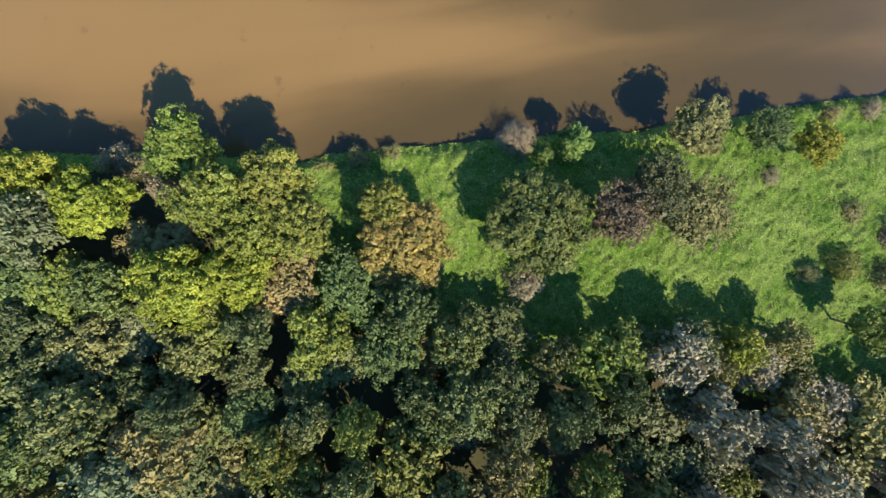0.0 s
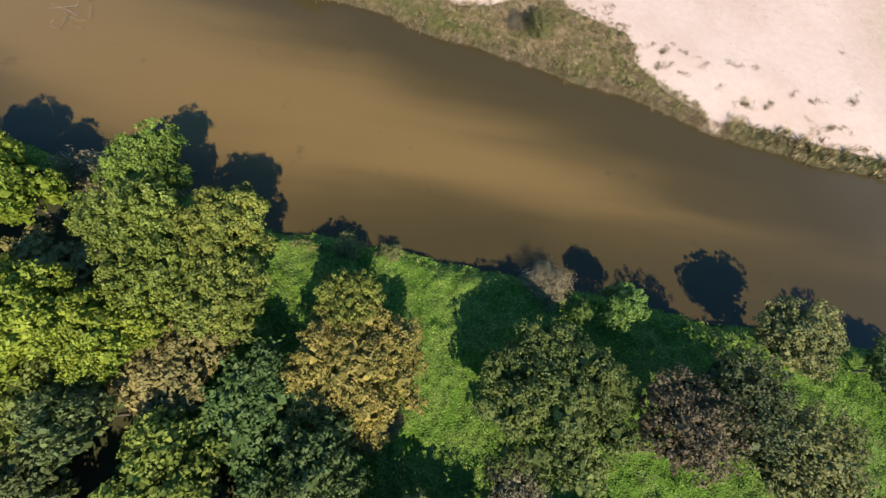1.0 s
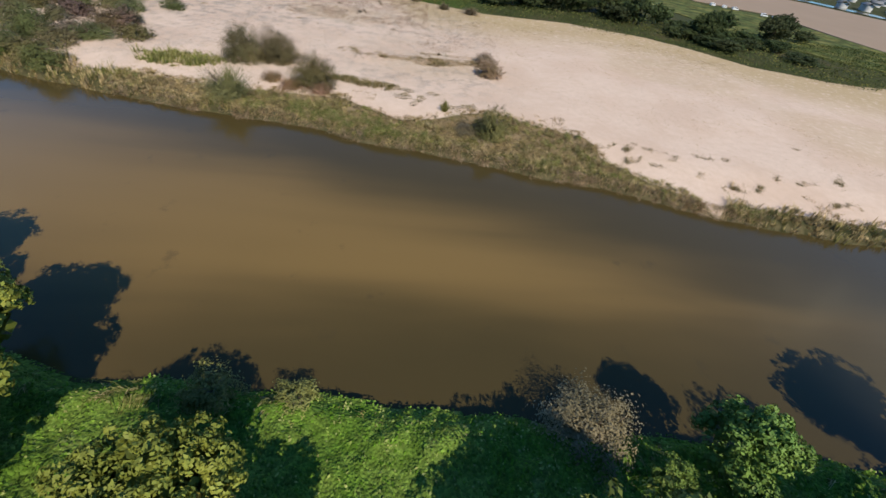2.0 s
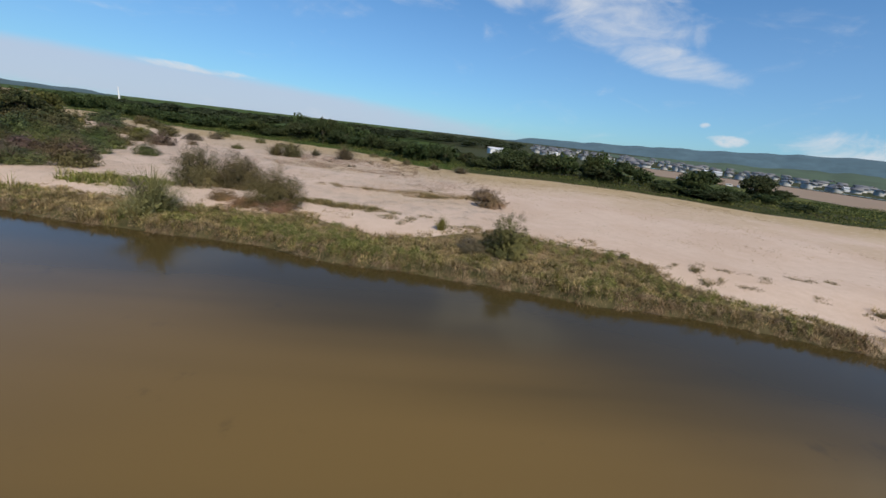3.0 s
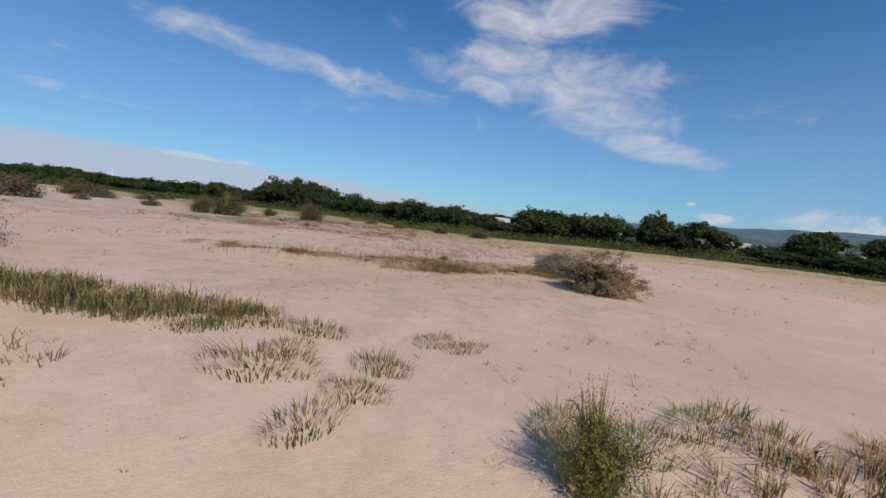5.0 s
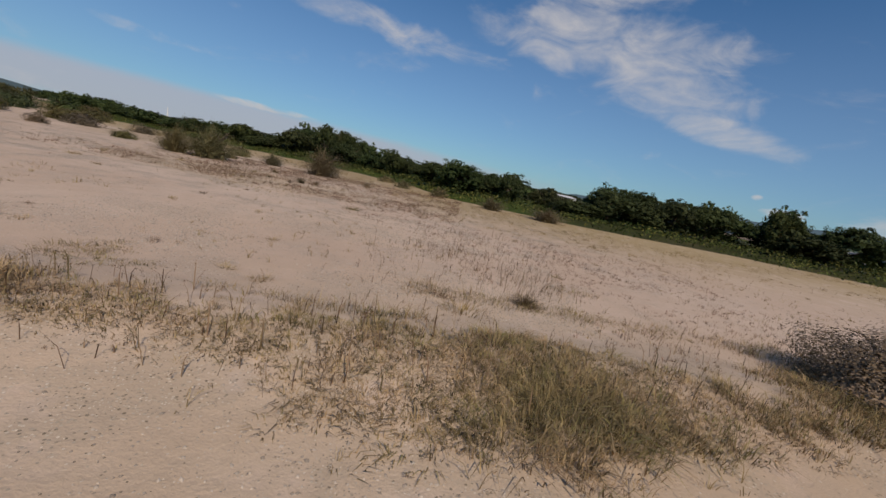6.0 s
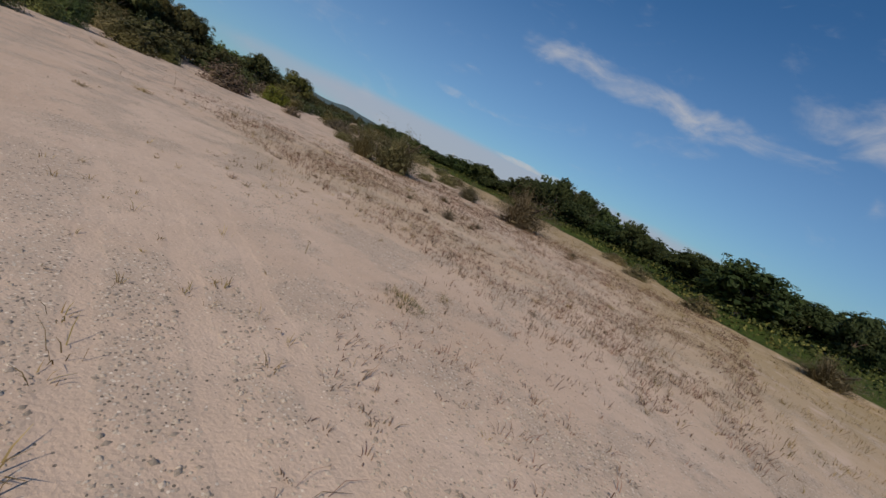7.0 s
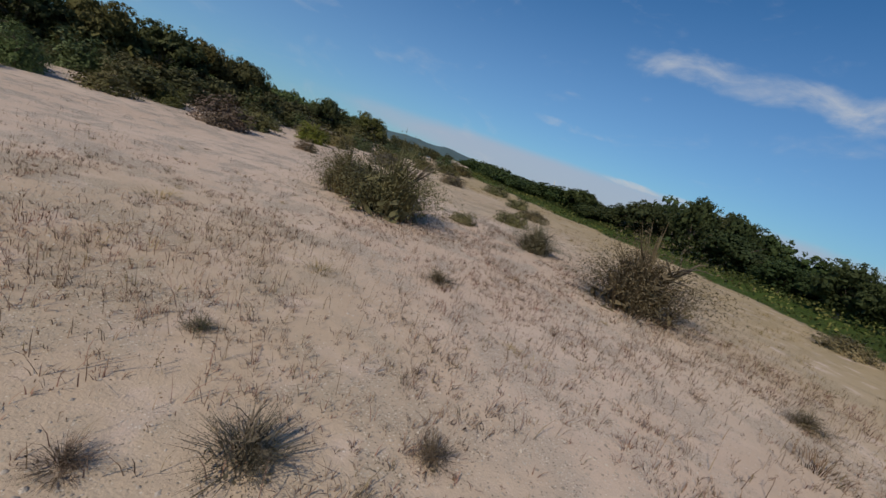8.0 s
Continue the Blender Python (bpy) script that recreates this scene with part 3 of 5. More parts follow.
def wispy_mesh(name, seed, twigs=260, leaves=9, foot=150):
    """A broom of many fine upright twigs with small leaves, thick at the foot."""
    rng = np.random.default_rng(seed)
    w, out = rng.uniform(0, 6.283, twigs), rng.random(twigs) ** 0.6
    d = np.stack([np.cos(w), np.sin(w), 0 * w], 1)
    base = d * (0.55 * out * rng.random(twigs))[:, None]
    high = 1.75 * (1 - 0.5 * out ** 2.2) * rng.uniform(0.55, 1.05, twigs) * (0.85 + 0.2 * np.sin(3 * w + seed))
    v1, f1 = blades(rng, base, high, 0.85 * out / high, 0.0085, d)
    at = np.repeat(np.arange(twigs), leaves)
    s = rng.uniform(0.12, 1.0, len(at)) ** 0.8
    pos = base[at] + d[at] * (0.85 * out[at] * (0.5 * s + 0.5 * s ** 2))[:, None] + np.array([0, 0, 1.0]) * (high[at] * s * 0.95)[:, None] + rng.normal(size=(len(at), 3)) * 0.06
    pos[:, 2] = np.maximum(pos[:, 2], 0.02)
    v2, f2 = leaf_quads(rng, pos, d[at] * 0.6 + rng.normal(size=(len(at), 3)) * 0.6 + np.array([0, 0, 0.3]), 0.019, 0.4)
    du = unit_vectors(rng, foot)
    du[:, 2] = np.abs(du[:, 2])
    v3, f3 = leaf_quads(rng, du * np.array([0.62, 0.62, 0.95]) * rng.uniform(0.6, 1.0, (foot, 1)), du + rng.normal(size=du.shape) * 0.5, 0.10, 0.35)
    v3[:, 2] = np.maximum(v3[:, 2], 0.02)
    return mesh_of(name, *join((v1, f1), (v2, f2), (v3, f3)), M_LEAF)


def bush_mesh(name, seed, clumps, leaves, leaf, low=0.0, puff=0.085, fringe=0.10, stems=40, deep=0.5, width=0.010):
    """A rounded, lumpy bush about 1.2 m in radius and 1.8 m high: leafy shell, shaded inside, on arching stems."""
    rng = np.random.default_rng(seed)
    swell = unit_vectors(rng, 11)
    swell[:, 2] = np.abs(swell[:, 2])
    up, w = rng.uniform(low, 1.0, clumps), rng.uniform(0, 6.283, clumps)
    d = np.stack([np.sqrt(1 - up ** 2) * np.cos(w), np.sqrt(1 - up ** 2) * np.sin(w), up], 1)
    r = 0.66 + 0.36 * np.exp(-(1 - (d @ swell.T).max(1)) / 0.07)
    size = np.array([1.12, 1.12, 1.66])
    cc = d * size * (r * (1 - deep * rng.random(clumps) ** 1.6))[:, None]
    who = np.repeat(np.arange(clumps), leaves)
    off = rng.normal(size=(len(who), 3)) * puff + d[who] * (rng.random(len(who)) ** 2 * fringe)[:, None]
    nrm = d[who] * 0.7 + off / puff * 0.35 + rng.normal(size=(len(who), 3)) * 0.4 + np.array([0, 0, 0.25])
    pos = cc[who] + off
    pos[:, 2] = np.maximum(pos[:, 2], 0.03)
    du = unit_vectors(rng, 420)
    du[:, 2] = np.abs(du[:, 2])
    core = du * size * (0.40 + 0.26 * np.exp(-(1 - (du @ swell.T).max(1)) / 0.07) * rng.uniform(0.5, 1.0, 420))[:, None]
    hv, hf = leaf_quads(rng, core, du + rng.normal(size=core.shape) * 0.5, 0.072, 0.6)
    hv[:, 2] = np.maximum(hv[:, 2], 0.02)
    s = slice(0, stems)
    flat = np.hypot(cc[s, 0], cc[s, 1]) + 1e-3
    way = np.stack([cc[s, 0] / flat, cc[s, 1] / flat, 0 * flat], 1)
    foot = way * (0.25 * flat * rng.random(stems))[:, None] + np.array([0, 0, -0.05])
    v, f = blades(rng, foot, cc[s, 2] + 0.1, flat / (cc[s, 2] + 0.1), width, way)
    v2, f2 = blades(rng, foot, cc[s, 2] + 0.1, flat / (cc[s, 2] + 0.1), width, np.stack([-way[:, 1], way[:, 0], 0 * flat], 1) * 0.2 + way * 0.98)
    return mesh_of(name, *join((v, f), (v2, f2), (hv, hf), leaf_quads(rng, pos, nrm, leaf, 0.42)), M_LEAF)


WILLOW = [bush_mesh("foliage", 165 + k, 380, 38, 0.023, 0.16, 0.048, 0.08, 110, 0.45, 0.012) for k in range(2)]
THICK = [bush_mesh("foliage", 175 + k, 440, 26, 0.031, 0.0, 0.085, 0.36, 90, 0.55, 0.006) for k in range(3)]
DENSE = [bush_mesh("foliage", 240 + k, 520, 44, 0.023, 0.0, 0.075, 0.26, 60, 0.4, 0.006) for k in range(3)]
MIDDLE = [bush_mesh("foliage", 250 + k, 260, 20, 0.040, 0.0, 0.085, 0.20, 40, 0.4, 0.008) for k in range(3)]
SHRUBS = [bush_mesh("foliage", 170 + k, 200, 13, 0.064, 0.0, 0.09, 0.12, 20, 0.45) for k in range(4)]
WISPY = [wispy_mesh("foliage", 190 + k, 620, 14) for k in range(4)]
DWARF = [wispy_mesh("foliage", 196 + k, 230, 18, 60) for k in range(3)]
SIZES = {id(DWARF): (1.8, 1.1), id(EDGE_CROWNS): (5.4, 3.0), id(LEAN): (5.4, 3.0), id(VINED): (5.0, 1.6), id(FINE): (5.4, 3.0), id(CROWNS): (5.4, 3.0), id(FAR_CROWNS): (5.4, 3.0), id(BELT): (5.4, 3.0), id(BIG): (6.6, 4.8), id(SHRUBS): (1.8, 1.2), id(MIDDLE): (1.8, 1.2), id(WILLOW): (1.8, 1.2), id(THICK): (1.8, 1.2), id(DENSE): (1.8, 1.2), id(WISPY): (1.8, 1.1)}


def plant(name, label, category, x, y, h, r, colour, crowns, stems, group=""):
    """A tree or bush: foliage over a branching trunk, standing on the ground."""
    full_h, full_r = SIZES[id(crowns)]
    tall = full_h > 5
    base = new(name)
    base.matrix_world = pose(x, y, ground_z(x, y) - 0.05, 0, 0, pick.uniform(0, 360)) @ Matrix.Diagonal((r / full_r, r / full_r, h / full_h, 1))
    leaves = part("crown" if tall else "foliage", pick.choice(crowns), base)
    leaves.color = (*[c * pick.uniform(0.92, 1.08) for c in colour], 1)
    part("trunk" if tall else "stem", pick.choice(stems), base)
    return tagged(base, label, category, group)


GREEN, LIME, DARK = (0.150, 0.190, 0.034), (0.195, 0.225, 0.026), (0.105, 0.145, 0.044)
OLIVE, GREY, BROWN, RUST = (0.20, 0.195, 0.06), (0.25, 0.225, 0.12), (0.21, 0.17, 0.095), (0.215, 0.195, 0.045)
for x, y, h, r in ((-20.4, 17.4, 6.8, 3.3), (-13.2, 12.9, 7.0, 3.6), (-18.6, 12.2, 7.8, 3.6), (-11.4, 8.4, 6.8, 3.3), (-15.6, 8.8, 7.2, 3.0)):
    plant("tree", "leafy bright green broadleaf tree on the river bank", "tree", x, y, h, r, GREEN, FINE, TRUNKS, "bank trees")
for x, y, h, r in ((-33.2, 15.8, 6.4, 3.2), (-28.4, 13.4, 7.0, 3.3), (-22.8, 5.4, 7.8, 4.1), (-17.6, 5.2, 7.2, 3.2)):
    plant("tree", "yellow-green broadleaf tree in dense woodland", "tree", x, y, h, r, LIME, FINE, TRUNKS, "bank trees")
plant("tree", "yellow-olive broadleaf tree with rusty edges in grass", "tree", -2.4, 5.1, 6.0, 5.5, (0.225, 0.205, 0.045), BIG, TRUNKS)
plant("tree", "small dark green tree beside a rusty one", "tree", -3.7, 9.4, 5.6, 2.5, GREEN, FINE, TRUNKS)
plant("bush", "rust-brown bush at the foot of a tree", "bush", -1.0, 1.9, 2.6, 2.6, (0.24, 0.165, 0.075), DENSE, STEMS)
plant("tree", "round dense olive green tree standing in grass", "tree", 11.5, 4.8, 7.0, 6.1, (0.105, 0.130, 0.032), BIG, TRUNKS)
plant("tree", "half-bare grey-brown tree in tall grass", "tree", 19.6, 4.6, 6.4, 3.5, (0.125, 0.112, 0.056), LEAN, TRUNKS)
plant("tree", "small dark tree among brown ones", "tree", 23.8, 6.3, 6.4, 3.7, (0.075, 0.085, 0.034), LEAN, TRUNKS)
plant("tree", "olive green tree with thinning crown", "tree", 28.4, 3.0, 5.6, 4.3, (0.15, 0.145, 0.05), LEAN, TRUNKS)
plant("tree", "olive brown tree leaning over the water", "tree", 30.4, 11.8, 5.4, 3.4, OLIVE, FINE, TRUNKS)
plant("tree", "yellow-green small tree with brown skirt", "tree", 44.3, 8.0, 4.8, 2.7, LIME, FINE, TRUNKS)
plant("tree", "dark olive tree at the water's edge", "tree", 38.6, 10.6, 4.6, 2.5, DARK, LEAN, TRUNKS)
for x, y, h, r, c in ((37, -12.6, 5.6, 2.6, OLIVE), (31.2, -12.0, 5.8, 2.8, LIME), (47, -13, 6.4, 3.1, GREEN), (60, -15.5, 5.6, 2.6, OLIVE), (25.6, -10.2, 6.2, 3.1, DARK)):
    plant("tree", "small broadleaf tree at the edge of the woodland", "tree", x, y, h, r, c, CROWNS, TRUNKS, "edge trees")


def forest_edge(x):
    return np.interp(x, [-60, -10, -6, 0, 5, 11, 17, 26, 32, 38, 46, 68], [24, 3.5, 0.5, -1.5, -4.2, -7.0, -8.8, -9.8, -12.5, -16, -21, -25])


taken = [(-20.4, 17.4), (-13.2, 12.9), (-18.6, 12.2), (-11.4, 8.4), (-15.6, 8.8), (-33.2, 15.8), (-28.4, 13.4), (-22.8, 5.4), (-17.6, 5.2)]
for _ in range(5200):
    x, y = pick.uniform(-60, 88), pick.uniform(-42, 24)
    if y > float(forest_edge(x)) or y > float(near_bank(np.array([x]))[0]) - 3.2 or (x < -44.5 and y > -20):
        continue
    if any((x - a) ** 2 + (y - b) ** 2 < 3.45 ** 2 for a, b in taken):
        continue
    taken.append((x, y))
    tone = pick.choice((DARK, DARK, GREEN, OLIVE, (0.14, 0.165, 0.05), GREY if x > 30 else DARK, (0.13, 0.16, 0.07)))
    if x > 24 and pick.random() < 0.75:
        tone = pick.choice((GREY, OLIVE, (0.21, 0.20, 0.105)))
    elif x > -8:
        tone = [v * 0.8 for v in tone]
    plant("tree", "broadleaf tree in dense river woodland", "tree", x, y, pick.uniform(3.6, 9.2), pick.uniform(2.3, 4.3), tone, CROWNS if y > -15 else EDGE_CROWNS, TRUNKS, "woodland trees")
for x, y, h, r, c in ((-28.2, 18.0, 3.8, 2.0, GREY), (-23.6, 14.6, 5.6, 2.5, GREY), (9.8, -1.2, 3.6, 2.6, GREY), (-5.4, 14.9, 2.3, 1.5, OLIVE),
                      (-1.8, 14.9, 1.5, 1.3, OLIVE), (50, 11.4, 2.2, 1.5, OLIVE), (55.5, 11.2, 2.4, 1.6, GREY), (56.5, -4.6, 2.9, 2.7, BROWN), (51, -0.5, 2.2, 1.8, OLIVE), (48.5, -6.5, 3.6, 2.4, GREEN), (60, 3.0, 2.4, 2.0, OLIVE), (54, -9.0, 3.4, 2.3, DARK), (44, -6.8, 2.2, 1.7, OLIVE), (41, 5.4, 1.8, 1.5, BROWN), (63, 8.8, 2.6, 1.9, OLIVE), (-41.5, 19.6, 4.2, 2.8, GREEN)):
    plant("bush", "pale leafy bush on the river bank", "bush", x, y, h, r, c, SHRUBS, STEMS, "bank bushes")
plant("bush", "greyish dry leafy bush hanging over the water", "bush", 12.0, 14.2, 3.3, 2.6, (0.215, 0.185, 0.11), THICK, STEMS)
plant("tree", "slim tree wrapped in bright green climbing vine", "tree", 17.3, 12.7, 5.0, 1.9, (0.135, 0.225, 0.042), VINED, STEMS)
plant("tree", "low stump wrapped in bright green vine", "tree", 14.6, 11.9, 2.1, 0.85, (0.16, 0.24, 0.05), VINED, STEMS)


def mound_at(a, b):
    return 0.55 + 0.45 * rough(a, b, 3.7, 21) + 0.40 * rough(a + 0.6 * b, b, 1.3, 22) + 0.42 * rough(a, b - 0.4 * a, 0.55, 28)


def creeper_mat(keep, lift, grid, box):
    """The closed surface of the creepers, over every hump of the bank."""
    x, y = np.meshgrid(np.arange(box[0], box[1], grid), np.arange(box[2], box[3], grid))
    z = height(x, y) + lift * np.maximum(mound_at(x, y), 0.02) + 0.02
    i = np.arange(x.size).reshape(x.shape)
    q = np.stack([i[:-1, :-1], i[:-1, 1:], i[1:, 1:], i[1:, :-1]], -1).reshape(-1, 4)
    q = q[keep(x, y).ravel()[q].all(1)]
    used, q = np.unique(q, return_inverse=True)
    v = np.stack([x, y, z], -1).reshape(-1, 3)[used]
    return tagged(new("creepers", shade_smooth(mesh_of("creepers", v, q.reshape(-1, 4), M_MAT))), "closed green mat of creeping plants on the bank", "plants", kind="stuff")


def cover(name, label, rng, k, keep, size, lift, mat, box):
    """Leaves over uneven ground wherever keep(x, y) allows."""
    x, y = rng.uniform(box[0], box[1], k), rng.uniform(box[2], box[3], k)
    ok = keep(x, y)
    x, y = x[ok], y[ok]
    e = 0.08
    m0 = mound_at(x, y)
    slope = np.stack([m0 - mound_at(x + e, y), m0 - mound_at(x, y + e), 0 * x], 1) * lift * 1.1 / e
    z = height(x, y) + lift * np.maximum(m0, 0.02) - 0.10 * rng.random(len(x)) + 0.06
    nrm = rng.normal(size=(len(x), 3)) * 0.4 + np.array([0, 0, 1.0]) + slope
    v, f = leaf_quads(rng, np.stack([x, y, z], 1), nrm, size, 0.6)
    return tagged(new(name, mesh_of(name, v, f, mat)), label, "plants", kind="stuff")


def meadow(x, y):
    d = near_bank(x) - y
    return (d > -0.5) & (d < 45) & (y > forest_edge(x) - 6) & ((x > -14) | (d < 1.8))


creeper_mat(meadow, 0.5, 0.26, (-48, 78, -32, 25))
cover("ground_cover", "dense bright green creeping plants on the bank", np.random.default_rng(41), 230000, meadow, 0.080, 0.58, M_VINE, (-48, 78, -32, 25))

# ---- river grass of the sand bar ----


def reeds(name, label, rng, k, mat, keep, high, lean, width, box, over=False):
    x, y = rng.uniform(box[0], box[1], k), rng.uniform(box[2], box[3], k)
    ok = keep(x, y, rng)
    x, y = x[ok], y[ok]
    per = 14
    x, y = x[::2], y[::2]
    off = rng.normal(size=(len(x) * per, 2)) * 0.13
    bx, by = np.repeat(x, per) + off[:, 0], np.repeat(y, per) + off[:, 1]
    size = high * rng.uniform(0.5, 1.2, len(x)) * (0.80 + 0.65 * lumps(x, y, 0.9, 51) + 0.6 * lumps(x, y, 2.6, 52) + 0.5 * lumps(x, y, 5.0, 53)).clip(0.25, 1.6)
    tall = np.repeat(size, per) * rng.uniform(0.45, 1.1, len(bx))
    base = np.stack([bx, by, np.maximum(height(bx, by), -0.1) - 0.04], 1)
    w = np.arctan2(off[:, 1], off[:, 0]) + rng.normal(size=len(bx)) * 0.6
    if over:
        w = np.repeat(rng.normal(size=len(x)) * 0.6 - 1.8, per) + rng.normal(size=len(bx)) * 0.3
    way = np.stack([np.cos(w), np.sin(w), 0 * w], 1)
    v, f = blades(rng, base, tall, rng.uniform(0.9 if over else 0.1, lean, len(bx)), width, way)
    if over:
        v[:, 2] = np.maximum(v[:, 2] - np.repeat(tall, 6) * 0.8 * (np.arange(len(v)) % 6 > 3), -0.02)
    return tagged(new(name, mesh_of(name, v, f, mat)), label, "grass", kind="stuff")


def reed_strip(x, y, rng):
    d, e = y - far_bank(x), np.interp(x, REED_X, REED_Y) - y
    return (d > -0.45) & (e + 1.2 * lumps(x, y, 0.9, 62) + rng.normal(size=len(x)) * 0.25 > 0)


def reed_back(x, y, rng):
    d = y - far_bank(x)
    near = np.interp(x, REED_X, REED_Y) - y
    return (d > 1.0) & (near < 0.6) & (near > -3.0) & (lumps(x, y, 0.8, 63) > 0.22)


def verge(x, y, rng):
    d = y - far_bank(x)
    return (d > -0.35) & (d < 0.8) & (lumps(x, 0 * x, 0.9, 64) + rng.normal(size=len(x)) * 0.4 > -0.15)


def tussocks(name, label, rng, gap, mat, keep, high, per, width, box):
    """Arching tussocks of broad grass blades, each with its own height and sweep."""
    gx_, gy_ = np.meshgrid(np.arange(box[0], box[1], gap), np.arange(box[2], box[3], gap))
    x, y = gx_.ravel() + rng.normal(size=gx_.size) * gap * 0.34, gy_.ravel() + rng.normal(size=gx_.size) * gap * 0.34
    ok = keep(x, y, rng)
    x, y = x[ok], y[ok]
    tall = high * np.clip(0.72 + 0.5 * rough(x, y, 1.9, 54) + 0.35 * rough(x, y, 0.8, 55), 0.48, 1.5) * rng.uniform(0.75, 1.2, len(x))
    t = np.repeat(tall, per)
    w = rng.uniform(0, 6.283, len(t))
    d = np.stack([np.cos(w), np.sin(w), 0 * w], 1)
    sweep = np.repeat(rng.normal(size=(len(x), 2)) * 0.35, per, 0)
    d[:, :2] += sweep
    r = 0.16 * rng.random(len(t)) ** 0.5
    bx, by = np.repeat(x, per) + d[:, 0] * r, np.repeat(y, per) + d[:, 1] * r
    h = t * rng.uniform(0.45, 1.05, len(t))
    base = np.stack([bx, by, np.maximum(height(bx, by), -0.1) - 0.05], 1)
    v, f = blades(rng, base, h, rng.uniform(0.15, 1.25, len(t)), width, d)
    drop = (np.arange(len(v)) % 6 > 3) * np.repeat(h * rng.uniform(0.0, 0.55, len(t)), 6)
    v[:, 2] -= drop
    return tagged(new(name, mesh_of(name, v, f, mat)), label, "grass", kind="stuff")


def reed_front(x, y, rng):
    d = y - far_bank(x)
    return reed_strip(x, y, rng) & (d > -0.12 + 0.25 * rough(x, y, 1.3, 58)) & (d < 3.4 + 1.3 * rough(x, y, 2.7, 56) + rng.normal(size=len(x)) * 0.35)


def reed_dry(x, y, rng):
    d = y - far_bank(x)
    return reed_strip(x, y, rng) & (d > 2.6 + 1.3 * rough(x, y, 2.7, 56)) & (rough(x, y, 1.7, 57) + rng.normal(size=len(x)) * 0.3 > -0.62)


tussocks("river_grass", "tall green and tan river grass along the water", np.random.default_rng(42), 0.34, M_REED, reed_front, 0.70, 30, 0.0115, (-30, 34, 33, 53))
tussocks("dry_grass", "soft dry brownish grass behind the river grass", np.random.default_rng(40), 0.30, M_SOFT, reed_dry, 0.50, 34, 0.0065, (-30, 34, 33, 54))
reeds("river_grass", "tall green and tan river grass along the water", np.random.default_rng(43), 9000, M_REED, reed_strip, 0.9, 0.7, 0.03, (-66, -30, 45, 72))
reeds("river_grass", "tall green river grass along the water", np.random.default_rng(44), 3000, M_REED, reed_strip, 0.8, 0.7, 0.03, (34, 70, 28, 36))
reeds("river_grass", "thin dry grass behind the river bank", np.random.default_rng(45), 9000, M_DRY, reed_back, 0.38, 0.8, 0.010, (-30, 46, 33, 56))
reeds("dead_grass", "bleached dead grass hanging over the water", np.random.default_rng(46), 52000, M_STRAW, verge, 0.5, 1.6, 0.009, (-30, 34, 29, 49), True)


def near_verge(x, y, rng):
    d = near_bank(x) - y
    return (d > -0.35) & (d < 0.9) & (lumps(x, 0 * x, 0.8, 66) + rng.normal(size=len(x)) * 0.5 > -0.25)


def herb_patch(x, y, rng):
    return np.hypot((x + 26.5) / 5.5, (y - 56.0) / 2.4) + 0.3 * lumps(x, y, 0.9, 67) + rng.normal(size=len(x)) * 0.1 < 0.9


reeds("bank_grass", "mixed grass and herbs along the water's edge", np.random.default_rng(48), 26000, M_HERB, near_verge, 0.6, 1.5, 0.022, (-20, 62, 10, 19), True)
reeds("bank_grass", "low bright green herbs on the sand bar", np.random.default_rng(49), 2600, M_HERB, herb_patch, 0.8, 0.9, 0.025, (-34, -20, 52, 60))


def green_patch(x, y):
    d, e = y - far_bank(x), np.interp(x, REED_X, REED_Y) - y
    return (d > 0.0) & (e > 0.8) & (lumps(x, y, 0.35, 65) > -0.05)


def herb_mounds(name, label, rng, k, keep, leaf, per, mat, box, high):
    """Leafy mounds of herbs: each a rounded heap of leaves of its own size."""
    x, y = rng.uniform(box[0], box[1], k), rng.uniform(box[2], box[3], k)
    ok = keep(x, y)
    x, y = x[ok], y[ok]
    size = rng.uniform(0.22, 0.55, len(x))
    who = np.repeat(np.arange(len(x)), per)
    u = unit_vectors(rng, len(who))
    u[:, 2] = np.abs(u[:, 2])
    out = size[who] * rng.uniform(0.55, 1.05, len(who))
    px, py = x[who] + u[:, 0] * out, y[who] + u[:, 1] * out
    z = height(px, py) + 0.1 + (high * size / 0.4)[who] * (0.15 + u[:, 2] * rng.uniform(0.6, 1.05, len(who)))
    v, f = leaf_quads(rng, np.stack([px, py, z], 1), u + rng.normal(size=u.shape) * 0.45 + np.array([0, 0, 0.2]), leaf, 0.5)
    return tagged(new(name, mesh_of(name, v, f, mat)), label, "plants", kind="stuff")


herb_mounds("bank_herbs", "broad-leaved green herbs among river grass", np.random.default_rng(47), 1500, green_patch, 0.046, 110, M_HERB, (-30, 34, 33, 53), 0.5)


def lush_patch(x, y):
    d = y - far_bank(x)
    return (d > 0.0) & (d < 2.4 + 1.2 * rough(x, y, 2.1, 59)) & (rough(x, y, 1.5, 60) > -0.45)


herb_mounds("bank_herbs", "dense leafy green herbs at the water's edge", np.random.default_rng(50), 1100, lush_patch, 0.042, 110, M_LUSH, (-11, 4, 37, 48), 0.42)

